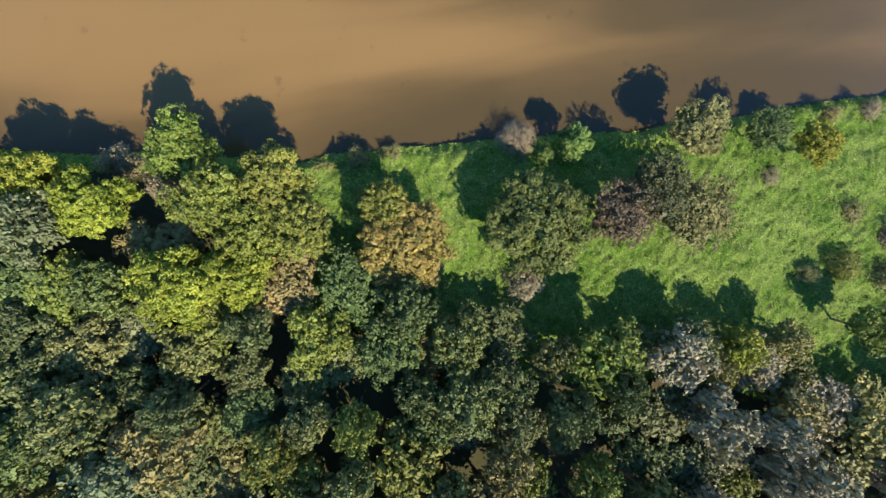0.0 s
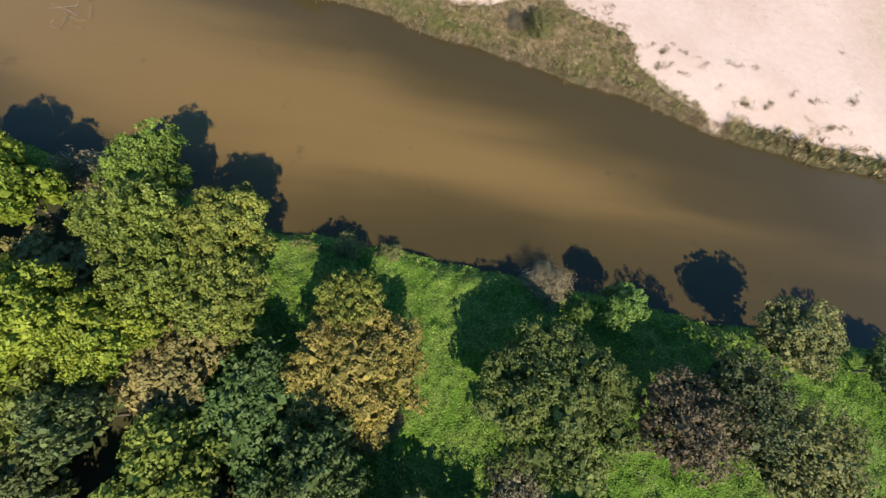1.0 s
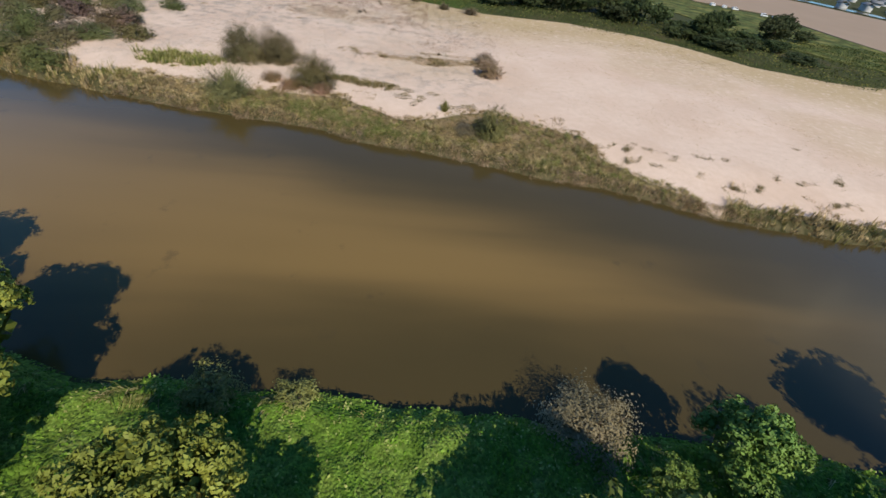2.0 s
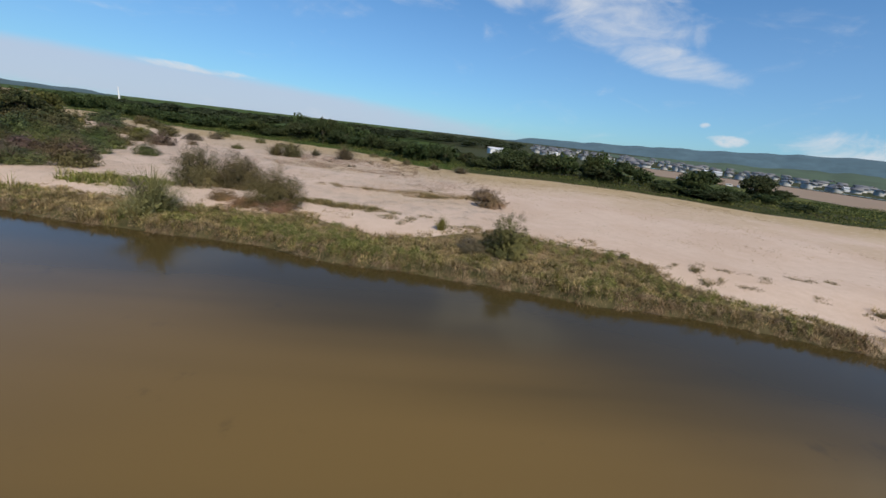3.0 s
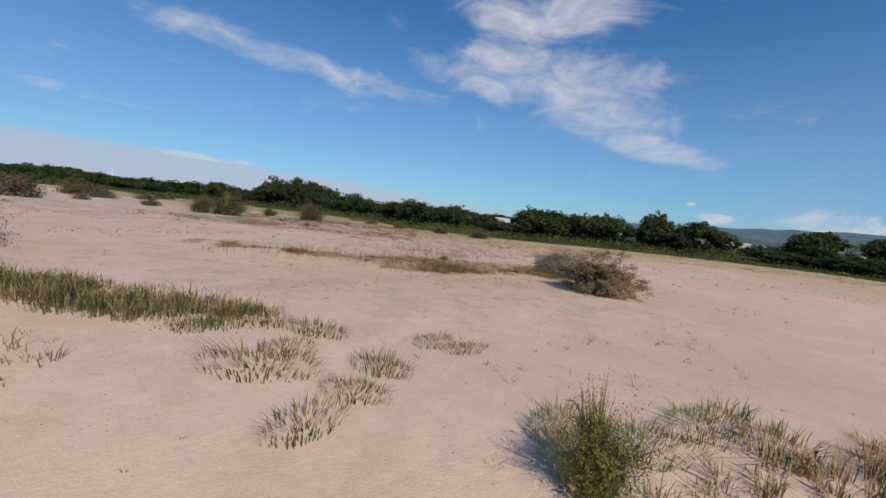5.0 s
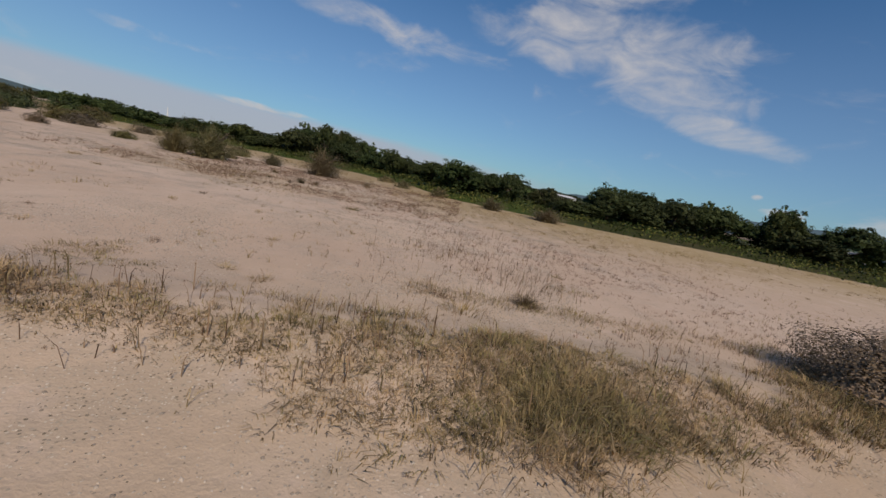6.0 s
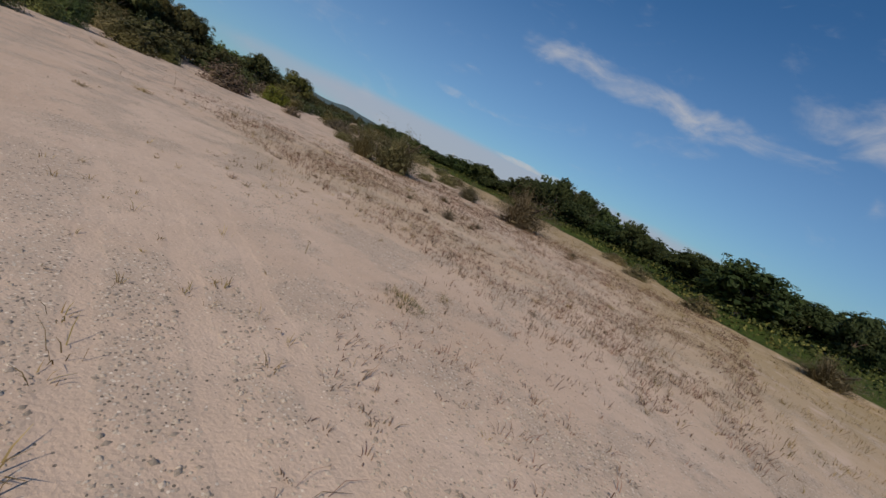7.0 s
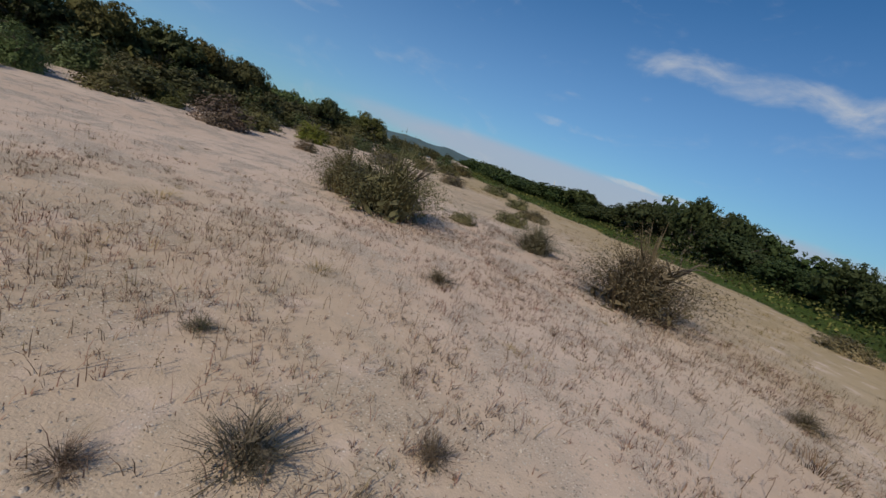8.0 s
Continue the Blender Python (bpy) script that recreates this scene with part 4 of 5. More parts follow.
# ---- bushes of the sand bar ----
for x, y, h, r, c, label, kind in (
        (7.4, 45.0, 1.2, 1.7, (0.15, 0.115, 0.070), "low dark brown brush beside a willow bush", THICK), (-8.8, 50.9, 1.2, 1.5, (0.25, 0.155, 0.095), "reddish dead brush at the foot of a dark bush", THICK), (-12.0, 51.4, 1.1, 1.6, (0.24, 0.15, 0.09), "reddish dead brush at the foot of a dark bush", THICK), (-14.6, 52.6, 1.1, 1.4, (0.22, 0.155, 0.085), "reddish dead brush at the foot of a dark bush", THICK), (10.1, 44.3, 3.8, 2.5, (0.150, 0.135, 0.050), "small willow bush with bare stems among reeds", WILLOW), (11.4, 62.4, 2.4, 2.6, (0.20, 0.155, 0.085), "round brownish bush standing on bare sand", WILLOW),
        (-9.8, 52.6, 3.9, 2.8, (0.118, 0.108, 0.040), "dense dark olive bush above drift litter", DENSE), (-15.8, 59.2, 4.3, 3.2, (0.115, 0.097, 0.044), "dark brownish bush on the sand bar", DENSE),
        (-19.6, 58.2, 4.3, 3.2, (0.115, 0.102, 0.046), "dark brownish bush on the sand bar", DENSE), (-17.4, 47.6, 4.3, 3.0, (0.175, 0.168, 0.075), "feathery pale willow bush at the water", WISPY),
        (-23.6, 99.0, 4.2, 3.5, (0.165, 0.135, 0.072), "broad wispy brown bush on the sand bar", WISPY), (-26.4, 98.0, 3.1, 2.3, (0.15, 0.125, 0.068), "wispy brown bush on the sand bar", WISPY), (-14.3, 105.4, 3.8, 3.2, (0.165, 0.135, 0.072), "broad wispy brown bush on the sand bar", WISPY),
        (-20.9, 106.8, 1.9, 1.7, (0.16, 0.13, 0.075), "thin brown bush on the sand bar", WISPY), (5.3, 104.0, 1.7, 2.0, (0.17, 0.13, 0.075), "wispy brown bush at the grass edge", WISPY),
        (11.0, 102.5, 1.8, 2.4, (0.17, 0.13, 0.075), "wispy brown bush at the grass edge", WISPY), (11.3, 68.0, 1.9, 2.0, (0.25, 0.185, 0.115), "spreading brown bush with fallen twigs", DENSE), (5.2, 48.9, 1.6, 0.7, OLIVE, "thin sapling at the edge of river grass", WISPY)):
    plant("bush", label, "bush", x, y, h, r, c, kind, STEMS, "sand bar bushes")
for x, y, h, r, c in ((-42, 53.5, 2.4, 2.4, OLIVE), (-46, 60, 3.0, 3.0, OLIVE), (-38, 66, 2.6, 2.4, BROWN), (-51, 80, 4.0, 3.6, DARK), (-46, 68, 2.8, 3.0, BROWN), (-58, 72, 3.4, 3.2, OLIVE),
                      (-56, 62, 3, 2.8, OLIVE), (-56.5, 105, 2.8, 2.6, LIME), (-46, 94.5, 2.8, 3.0, BROWN), (-48, 87, 2.2, 2.4, OLIVE), (-62, 84, 4.4, 3.6, DARK), (-66, 93, 4.6, 3.4, DARK),
                      (-60, 78, 4.0, 3.2, DARK), (-70, 101, 4.4, 3.4, DARK), (-44, 52.4, 1.8, 2.4, GREEN), (-34, 61, 2.6, 2.4, OLIVE), (-64.5, 66, 3.4, 3.4, OLIVE), (-70, 73, 3.8, 3.6, GREEN), (-40.4, 59.6, 2.4, 2.6, BROWN), (-53, 70, 3.0, 3.2, OLIVE), (-60, 100, 2.6, 2.8, OLIVE), (-66, 108, 3.0, 3.0, BROWN), (-58, 116, 2.6, 2.6, OLIVE), (-72, 118, 3.2, 3.4, DARK), (-64, 126, 2.6, 3.0, OLIVE),
                      (-80, 128, 3.4, 3.6, DARK), (-74, 138, 2.8, 3.4, OLIVE), (-92, 140, 3.6, 4.0, DARK), (-86, 150, 3.2, 4.0, OLIVE), (-100, 156, 4.0, 4.4, DARK), (-50, 122, 2.0, 2.2, BROWN), (-78, 110, 3.4, 3.0, DARK), (-54, 134, 2.2, 2.6, OLIVE), (-52, 98, 2.6, 2.8, OLIVE), (-55, 90, 3.2, 3.0, OLIVE), (-62, 110, 3.0, 3.0, OLIVE), (-50, 112, 2.4, 2.6, BROWN), (-68, 88, 4.0, 3.4, OLIVE), (-74, 108, 4.0, 3.4, DARK), (-82, 120, 4.0, 3.6, OLIVE)):
    plant("bush", "olive willow bush in a thicket on sand", "bush", x, y, h, r, (c[0] * 0.66, c[1] * 0.60, c[2] * 0.8), SHRUBS, STEMS, "thicket bushes")
willows = random.Random(21)
made = []
for _ in range(900):
    x = willows.uniform(-78, -37)
    y = float(far_bank(np.array([x]))[0]) + willows.uniform(1.5, 30)
    if len(made) < 46 and all((x - a) ** 2 + (y - b) ** 2 > 2.9 ** 2 for a, b in made):
        made.append((x, y))
        tone = willows.choice(((0.115, 0.125, 0.045), (0.095, 0.115, 0.04), (0.14, 0.13, 0.06), (0.13, 0.11, 0.055)))
        plant("bush", "olive willow bush in a thicket on sand", "bush", x, y, willows.uniform(2.0, 3.6), willows.uniform(1.9, 3.1), tone, MIDDLE, STEMS, "thicket bushes")
for x, y, r in ((-52, 91, 1.6), (-44, 101, 1.3), (-36, 103, 1.5), (-28, 112, 1.6), (-6, 112, 1.4), (-1, 109, 1.5), (-33, 120, 1.8), (-40, 125, 1.8), (-10, 120, 1.6), (-25, 105, 1.0)):
    plant("bush", "low dry bush at the edge of the sand", "bush", x, y, r * 0.9, r, pick.choice(((0.165, 0.13, 0.075), (0.14, 0.135, 0.055))), SHRUBS, STEMS, "low bushes")

for x, y, h, r in ((-10.6, 91.2, 0.6, 0.6), (-10.1, 93.1, 0.4, 0.36), (-9.7, 92.0, 0.3, 0.25), (-10.9, 89.9, 0.3, 0.3), (-8.4, 102.8, 0.5, 0.7), (4.4, 69.6, 0.4, 0.5), (-15.6, 96.9, 0.45, 0.65), (-13.1, 91.0, 0.3, 0.3)):
    plant("bush", "small dark twiggy shrub on gravelly sand", "bush", x, y, h * 1.15, r * 1.1, (0.15, 0.12, 0.075), DWARF, STEMS, "dwarf shrubs")

for x, y, h, r in ((-68, 78, 7.6, 4.4), (-74, 90, 8.0, 4.6), (-66, 69, 7.0, 4.0), (-83, 101, 7.4, 4.4), (-92, 118, 6.8, 4.4), (-70, 84, 7.8, 4.2), (-79, 95, 7.6, 4.4), (-98, 130, 6.8, 4.4), (-63, 62, 6.6, 4.0), (-76, 76, 7.8, 4.4)):
    plant("tree", "dark tree with yellowish top beside a thicket", "tree", x, y, h, r, pick.choice(((0.060, 0.065, 0.027), (0.09, 0.09, 0.03))), BELT, TRUNKS, "thicket trees")

# ---- tufts, weeds and stones on the sand ----


def tuft_mesh(name, seed, mat, count, high, spread, lean, width):
    rng = np.random.default_rng(seed)
    w = rng.uniform(0, 6.283, count)
    d = np.stack([np.cos(w), np.sin(w), 0 * w], 1)
    base = d * (spread * rng.random(count) ** 0.6)[:, None] + np.array([0, 0, -0.03])
    return mesh_of(name, *blades(rng, base, high * rng.uniform(0.4, 1.1, count), rng.uniform(0.2, lean, count), width, d), mat)


TUFTS = [tuft_mesh("grass_tuft", 210 + k, (M_DRY, M_TUFT, M_DRY, M_STALK)[k], (110, 260, 110, 110)[k], (0.24, 0.24, 0.3, 0.26)[k], (0.3, 0.5, 0.36, 0.28)[k], (1.4, 0.9, 1.4, 1.4)[k], (0.004, 0.0055, 0.004, 0.004)[k]) for k in range(4)]


def tuft(x, y, size, k, label="tuft of dry grass on bare sand"):
    ob = new("grass_tuft", TUFTS[k])
    ob.matrix_world = pose(x, y, ground_z(x, y), 0, 0, pick.uniform(0, 360)) @ Matrix.Diagonal((size * pick.uniform(0.9, 1.6), size * pick.uniform(0.55, 1.0), size * pick.uniform(0.7, 1.0), 1))
    return tagged(ob, label, "grass tuft", "sand tufts")


for x, y, s in ((0.8, 53.6, 1.2), (2.5, 51.8, 1.4), (0.4, 51.6, 1.5), (1.7, 49.9, 1.3), (3.5, 53.5, 0.8), (4.2, 53.2, 0.8), (6.2, 49.8, 1.4), (7.7, 50.5, 1.3), (5.2, 50.2, 1.2), (18.7, 49.9, 1.1), (8.4, 50.0, 1.3),
                (-1.6, 53.2, 0.9), (0.6, 52.4, 1.1), (2.2, 50.8, 0.9), (-3.4, 81.3, 0.7)):
    tuft(x, y, s, 1, "green tuft of grass on bare sand")
SAND_GRASS = ((22.6, 44.5), (24.8, 44.2), (27.5, 44.4), (29.5, 43.4), (31.4, 40.4), (47.5, 49.1), (39.7, 41.3), (42.8, 40.5), (43.9, 37.4), (52.0, 38.7), (33.0, 44.0), (35.6, 44.1), (36.5, 39.0), (34, 38.4), (47, 41.5), (24.2, 42.0), (26.8, 41.6))


def sand_grass(x, y, rng):
    near = np.full(len(x), 9.0)
    for k, (p, q) in enumerate(SAND_GRASS):
        w = 0.4 + 0.7 * math.sin(k * 2.3)
        u, v = (x - p) * math.cos(w) + (y - q) * math.sin(w), (y - q) * math.cos(w) - (x - p) * math.sin(w)
        near = np.minimum(near, np.hypot(u / (1.2 + 0.4 * math.sin(k)), v / 0.42))
    return near + 0.5 * rough(x, y, 0.5, 68) + rng.normal(size=len(x)) * 0.2 < 0.75


reeds("sand_grass", "thin patches of green grass on bare sand", np.random.default_rng(69), 42000, M_TUFT, sand_grass, 0.24, 1.0, 0.012, (19, 56, 35, 51))
for x, y, s in ((-13.0, 87.1, 0.6), (-15.6, 93.5, 1.3), (-10.5, 86.2, 0.6), (-7.8, 100.5, 1.2), (-9.9, 100.3, 0.7), (-35.2, 82.7, 1.6), (-16.2, 100.7, 0.9), (-19.3, 81.4, 1.0),
                (-5.2, 75.1, 0.5), (-2.7, 71.3, 0.6), (-7.9, 74.1, 0.7), (-2.0, 68.0, 0.5), (-1.1, 67.7, 0.6), (2.9, 68.2, 1.1), (2.4, 69.0, 0.9), (-20.0, 90.5, 1.2), (-22, 86, 1.3)):
    tuft(x, y, s, pick.choice((0, 2, 3)))
scatter = random.Random(9)
for _ in range(150):
    x, y = scatter.uniform(-34, 26), scatter.uniform(66, 112)
    if y < float(sand_end(x)) - 1:
        tuft(x, y, scatter.uniform(0.25, 0.6), scatter.choice((0, 0, 2, 3)))


def band(x, y, rng):
    low = np.interp(x, [-4.5, -1.3, 0.3, 1.9, 3.4, 5.0, 6.6, 9.0], [64.7, 64.5, 64.4, 64.2, 63.8, 64.5, 65.3, 65.9])
    top = np.interp(x, [-4.5, -1.3, 0.3, 1.9, 3.4, 6.6, 9.0], [65.0, 65.5, 65.9, 66.3, 66.8, 66.7, 66.3])
    ragged = 0.35 * rough(x, y, 0.9, 72) + rng.normal(size=len(x)) * 0.18
    end = (x > -4.5 + rng.random(len(x))) & (x < 8.5 + 2.5 * rng.random(len(x)))
    tail = np.hypot(x - 10.8, (y - 67.2) * 1.4) < 2.6 * rng.random(len(x)) ** 0.5
    thin = (np.hypot((x + 6.5) * 0.5, y - 66.6) < 2.0 * rng.random(len(x))) & (lumps(x, y, 2.2, 79) > 0.0)
    return ((y - low + ragged > 0) & (top - y + ragged > 0) & end & (rough(x, y, 0.45, 70) > -0.75)) | tail | thin


def band_back(x, y, rng):
    c = 69.2 + 0.06 * x
    strand = (np.abs(y - 66.9 - 0.3 * rough(x, y, 1.1, 73)) < 0.22) & (x > -1.6) & (x < 2.4)
    return strand | ((np.abs(y - c) < 0.35 + 0.3 * lumps(x, y, 0.9, 73)) & (x > 1.5)) | ((lumps(x, y, 0.7, 74) > 0.42) & (x > 2))


def meadow_left(x, y, rng):
    return (np.abs(y - (54.6 - 0.15 * (x + 4.4)) - 0.6 * lumps(x, y, 0.9, 75)) < 1.25 * np.sqrt(np.maximum(0, 1 - ((x + 5) / 5) ** 2)) * rng.uniform(0.5, 1.2, len(x)))


def straw_zone(x, y, rng):
    far_ = sand_end(x) - y
    return (far_ > 1) & (far_ < 18 + 7 * lumps(x, y, 0.1, 76)) & (lumps(x, y, 0.45, 77) + 0.5 * lumps(x, y, 0.17, 78) > -0.12)


tussocks("dry_grass", "soft brownish green grass along a low sand ridge", np.random.default_rng(71), 0.12, M_RIDGE, band, 0.33, 24, 0.0044, (-11, 13, 62, 69))
reeds("dry_grass", "thin dry grass behind a low sand ridge", np.random.default_rng(72), 7000, M_RIDGE, band_back, 0.24, 1.4, 0.0045, (-6, 11, 66, 72))
reeds("dry_grass", "patch of tan grass on the sand", np.random.default_rng(73), 6500, M_TUFT, meadow_left, 0.45, 0.8, 0.010, (-11, 0, 53, 59))
reeds("dry_grass", "yellowish dry grass towards the scrub", np.random.default_rng(74), 36000, M_DRY, straw_zone, 0.24, 1.1, 0.0055, (-60, 60, 76, 146))


def sprigs(name, label, rng, k, keep, box, high, mat, per=5, width=0.0055):
    """Many small separate weeds of a few bent blades each."""
    x, y = rng.uniform(box[0], box[1], k), rng.uniform(box[2], box[3], k)
    ok = keep(x, y, rng)
    x, y = x[ok], y[ok]
    size = np.repeat(rng.lognormal(0, 0.4, len(x)), per)
    off = rng.normal(size=(len(size), 2)) * 0.035 * size[:, None]
    w = np.arctan2(off[:, 1], off[:, 0]) + rng.normal(size=len(size)) * 0.5
    px, py = np.repeat(x, per) + off[:, 0], np.repeat(y, per) + off[:, 1]
    base = np.stack([px, py, height(px, py) - 0.01], 1)
    v, f = blades(rng, base, high * size * rng.uniform(0.5, 1.1, len(size)), rng.uniform(0.3, 1.5, len(size)), width, np.stack([np.cos(w), np.sin(w), 0 * w], 1))
    return tagged(new(name, mesh_of(name, v, f, mat)), label, "weeds", kind="stuff")


def weed_patch(x, y, rng):
    return (rough(x, y, 2.3, 85) + 0.7 * rough(x, y, 0.8, 86) + rng.normal(size=len(x)) * 0.45 > 0.0) & (y < sand_end(x) - 1)


sprigs("low_weeds", "low reddish-brown dry weeds on gravelly sand", np.random.default_rng(75), 24000, weed_patch, (-26, 2, 84, 108), 0.115, M_WEED, 6, 0.0050)
sprigs("low_weeds", "low reddish-brown dry weeds on gravelly sand", np.random.default_rng(76), 7000, lambda x, y, rng: weed_patch(x, y, rng) & (x > 3.5 - 0.55 * (y - 69) + 2.0 * rough(x, y, 2.9, 87)), (-16, 14, 67, 84), 0.085, M_WEED, 6, 0.0048)


def sand_weeds(x, y, rng):
    return (rough(x, y, 4.1, 88) + 0.6 * rough(x, y, 1.3, 89) + rng.normal(size=len(x)) * 0.3 > 0.55) & (y < sand_end(x) - 1) & (y > np.interp(x, REED_X, REED_Y) + 1.5)


sprigs("low_weeds", "scattered low tan weeds on bare sand", np.random.default_rng(77), 15000, sand_weeds, (-30, 60, 44, 98), 0.12, M_DRY, 7, 0.0046)


def stalks(name, label, rng, k, keep, box, high, width):
    """Thin upright weed stalks with small dry heads."""
    x, y = rng.uniform(box[0], box[1], k), rng.uniform(box[2], box[3], k)
    ok = keep(x, y, rng)
    x, y = x[ok], y[ok]
    base = np.stack([x, y, height(x, y) - 0.02], 1)
    h = high * rng.uniform(0.2, 1.2, len(x)) ** 1.2
    w = rng.uniform(0, 6.283, len(x))
    d = np.stack([np.cos(w), np.sin(w), 0 * w], 1)
    a = blades(rng, base, h, rng.uniform(0, 0.7, len(x)), width, d)
    lean = (a[0].reshape(-1, 6, 3)[:, 4] - base)
    up = rng.uniform(0.45, 1.0, (6 * len(x), 1))
    head = np.repeat(base, 6, 0) + np.repeat(lean, 6, 0) * up + rng.normal(size=(6 * len(x), 3)) * 0.02
    c = leaf_quads(rng, head, rng.normal(size=head.shape), 0.016, 0.35)
    return tagged(new(name, mesh_of(name, *join(a, c), M_STALK)), label, "weeds", kind="stuff")


def patchy(level, scale, seed):
    return lambda x, y, rng: (lumps(x, y, scale, seed) + rng.normal(size=len(x)) * 0.12 > level) & (y < sand_end(x) - 2)


stalks("weed_stalks", "thin dry weed stalks standing in sand", np.random.default_rng(81), 9000, patchy(0.02, 0.5, 81), (-28, 0, 84, 110), 0.40, 0.0042)
stalks("weed_stalks", "thin dry weed stalks standing in sand", np.random.default_rng(82), 1100, patchy(0.10, 0.6, 82), (-2, 12, 67, 82), 0.36, 0.006)
stalks("weed_stalks", "thin dry weed stalks standing in sand", np.random.default_rng(83), 900, lambda x, y, rng: np.abs(y - (65.3 + 0.16 * x)) < 1.3, (-7, 10, 62, 67), 0.46, 0.007)
stalks("weed_stalks", "clump of long reddish weed stalks in sand", np.random.default_rng(85), 900, lambda x, y, rng: np.hypot(x - 4.6, y - 71.6) < 2.0 * rng.random(len(x)) ** 0.6, (2, 7, 69, 74), 0.42, 0.006)
stalks("weed_stalks", "clump of long reddish weed stalks in sand", np.random.default_rng(86), 700, lambda x, y, rng: np.hypot((x - 3.2) * 0.8, y - 74.8) < 2.2 * rng.random(len(x)) ** 0.6, (0, 7, 72, 78), 0.40, 0.006)
stalks("weed_stalks", "low dry weeds on the sand bar", np.random.default_rng(84), 5000, patchy(0.2, 0.25, 84), (-40, 50, 50, 130), 0.26, 0.0055)


def stones(name, label, rng, k, keep, size, box):
    """Loose river pebbles: flattened eight-sided stones lying in the sand."""
    x, y = rng.uniform(box[0], box[1], k), rng.uniform(box[2], box[3], k)
    ok = keep(x, y, rng)
    x, y = x[ok], y[ok]
    m = len(x)
    s = size * rng.lognormal(0, 0.45, m).clip(0.4, 2.1)
    w = rng.uniform(0, 6.283, m)
    a = np.stack([np.cos(w), np.sin(w), 0 * w], 1) * (s * rng.uniform(0.8, 1.4, m))[:, None]
    b = np.stack([-np.sin(w), np.cos(w), 0 * w], 1) * (s * rng.uniform(0.6, 1.0, m))[:, None]
    c = np.stack([0 * w, 0 * w, s * rng.uniform(0.35, 0.75, m)], 1)
    o = np.stack([x, y, height(x, y)], 1)
    v = np.stack([o + a + c * 0.1, o + b, o - a + c * 0.15, o - b + c * 0.1, o + c + a * 0.35, o + c * 1.05 + b * 0.3, o + c - a * 0.35, o + c * 0.95 - b * 0.3], 1)
    n0 = np.arange(m)[:, None] * 8
    f = np.concatenate([n0 + np.array(q) for q in ((0, 1, 5, 4), (1, 2, 6, 5), (2, 3, 7, 6), (3, 0, 4, 7), (4, 5, 6, 7))])
    return tagged(new(name, mesh_of(name, v.reshape(-1, 3), f, M_STONE)), label, "stones", kind="stuff")


def shingle(level):
    def keep(x, y, rng):
        lane = y + 0.2 * (x + 2)
        clear_ = np.min([np.abs(lane - at) for at in TRACKS], 0) > 0.14
        return clear_ & (lumps(x, y, 0.55, 91) + 0.7 * lumps(x, y, 1.7, 92) + rng.normal(size=len(x)) * 0.22 > level)
    return keep


stones("pebbles", "patches of loose pale river pebbles on sand", np.random.default_rng(91), 60000, shingle(0.08), 0.0140, (-9, 6, 68, 82))
stones("pebbles", "patches of loose pale river pebbles on sand", np.random.default_rng(92), 34000, shingle(0.08), 0.016, (-20, -3, 84, 104))
stones("pebbles", "patches of loose pale river pebbles on sand", np.random.default_rng(93), 24000, shingle(0.10), 0.013, (-8, 6, 56, 66))
stones("pebbles", "scattered river pebbles on sand", np.random.default_rng(94), 9000, shingle(0.0), 0.017, (-25, 4, 70, 106))


def drift_pile(x, y, size, label, seed):
    """A tangle of flood-borne sticks."""
    rng = np.random.default_rng(seed)
    base = new("driftwood_pile")
    base.matrix_world = pose(x, y, ground_z(x, y), 0, 0, 0)
    for _ in range(16):
        p = rng.normal(size=3) * np.array([0.5, 0.5, 0.12]) * size + np.array([0, 0, 0.16 * size])
        d = rng.normal(size=3) * np.array([1, 1, 0.25])
        d = d / np.linalg.norm(d) * size * rng.uniform(0.4, 0.9)
        bow = rng.normal(size=3) * 0.06
        part("stick", shade_smooth(mesh_of("stick", *tube([p - d, p + bow, p + d], [0.018, 0.022, 0.010], 5), M_DRIFT)), base)
    return tagged(base, label, "driftwood")


drift_pile(9.2, 42.9, 0.8, "bleached driftwood caught under a willow bush", 5)
drift_pile(-9.6, 50.2, 1.2, "reddish flood litter under a dark bush", 6)
drift_pile(-12.4, 51.0, 1.2, "reddish flood litter beside bushes", 7)
snag = drift_pile(-39.0, 36.1, 1.7, "dark twigs of a snag in shallow water", 8)
snag.location.z = -0.06

# ---- far woods, scrub and fields ----
def wood_stuff(name, label, spots, colour):
    """Many far trees as one mesh of crowns on short trunks."""
    pieces = []
    for x, y, h, r in spots:
        me = pick.choice(FAR_CROWNS)
        co = np.empty(len(me.vertices) * 3, np.float32)
        me.vertices.foreach_get("co", co)
        fi = np.empty(len(me.loops), np.int32)
        me.loops.foreach_get("vertex_index", fi)
        w = pick.uniform(0, 6.28)
        v = co.reshape(-1, 3) * np.array([r / 3.0, r / 3.0, h / 5.4])
        v = np.stack([v[:, 0] * math.cos(w) - v[:, 1] * math.sin(w) + x, v[:, 0] * math.sin(w) + v[:, 1] * math.cos(w) + y, v[:, 2] + ground_z(x, y)], 1)
        pieces += [(v, fi.reshape(-1, 4)), tube([(x, y, ground_z(x, y) - 0.2), (x, y, ground_z(x, y) + h * 0.6)], [0.2, 0.1], 4)]
    ob = new(name, mesh_of(name, *join(*pieces), M_LEAF_FAR))
    ob.color = (*colour, 1)
    return tagged(ob, label, "trees", kind="stuff")


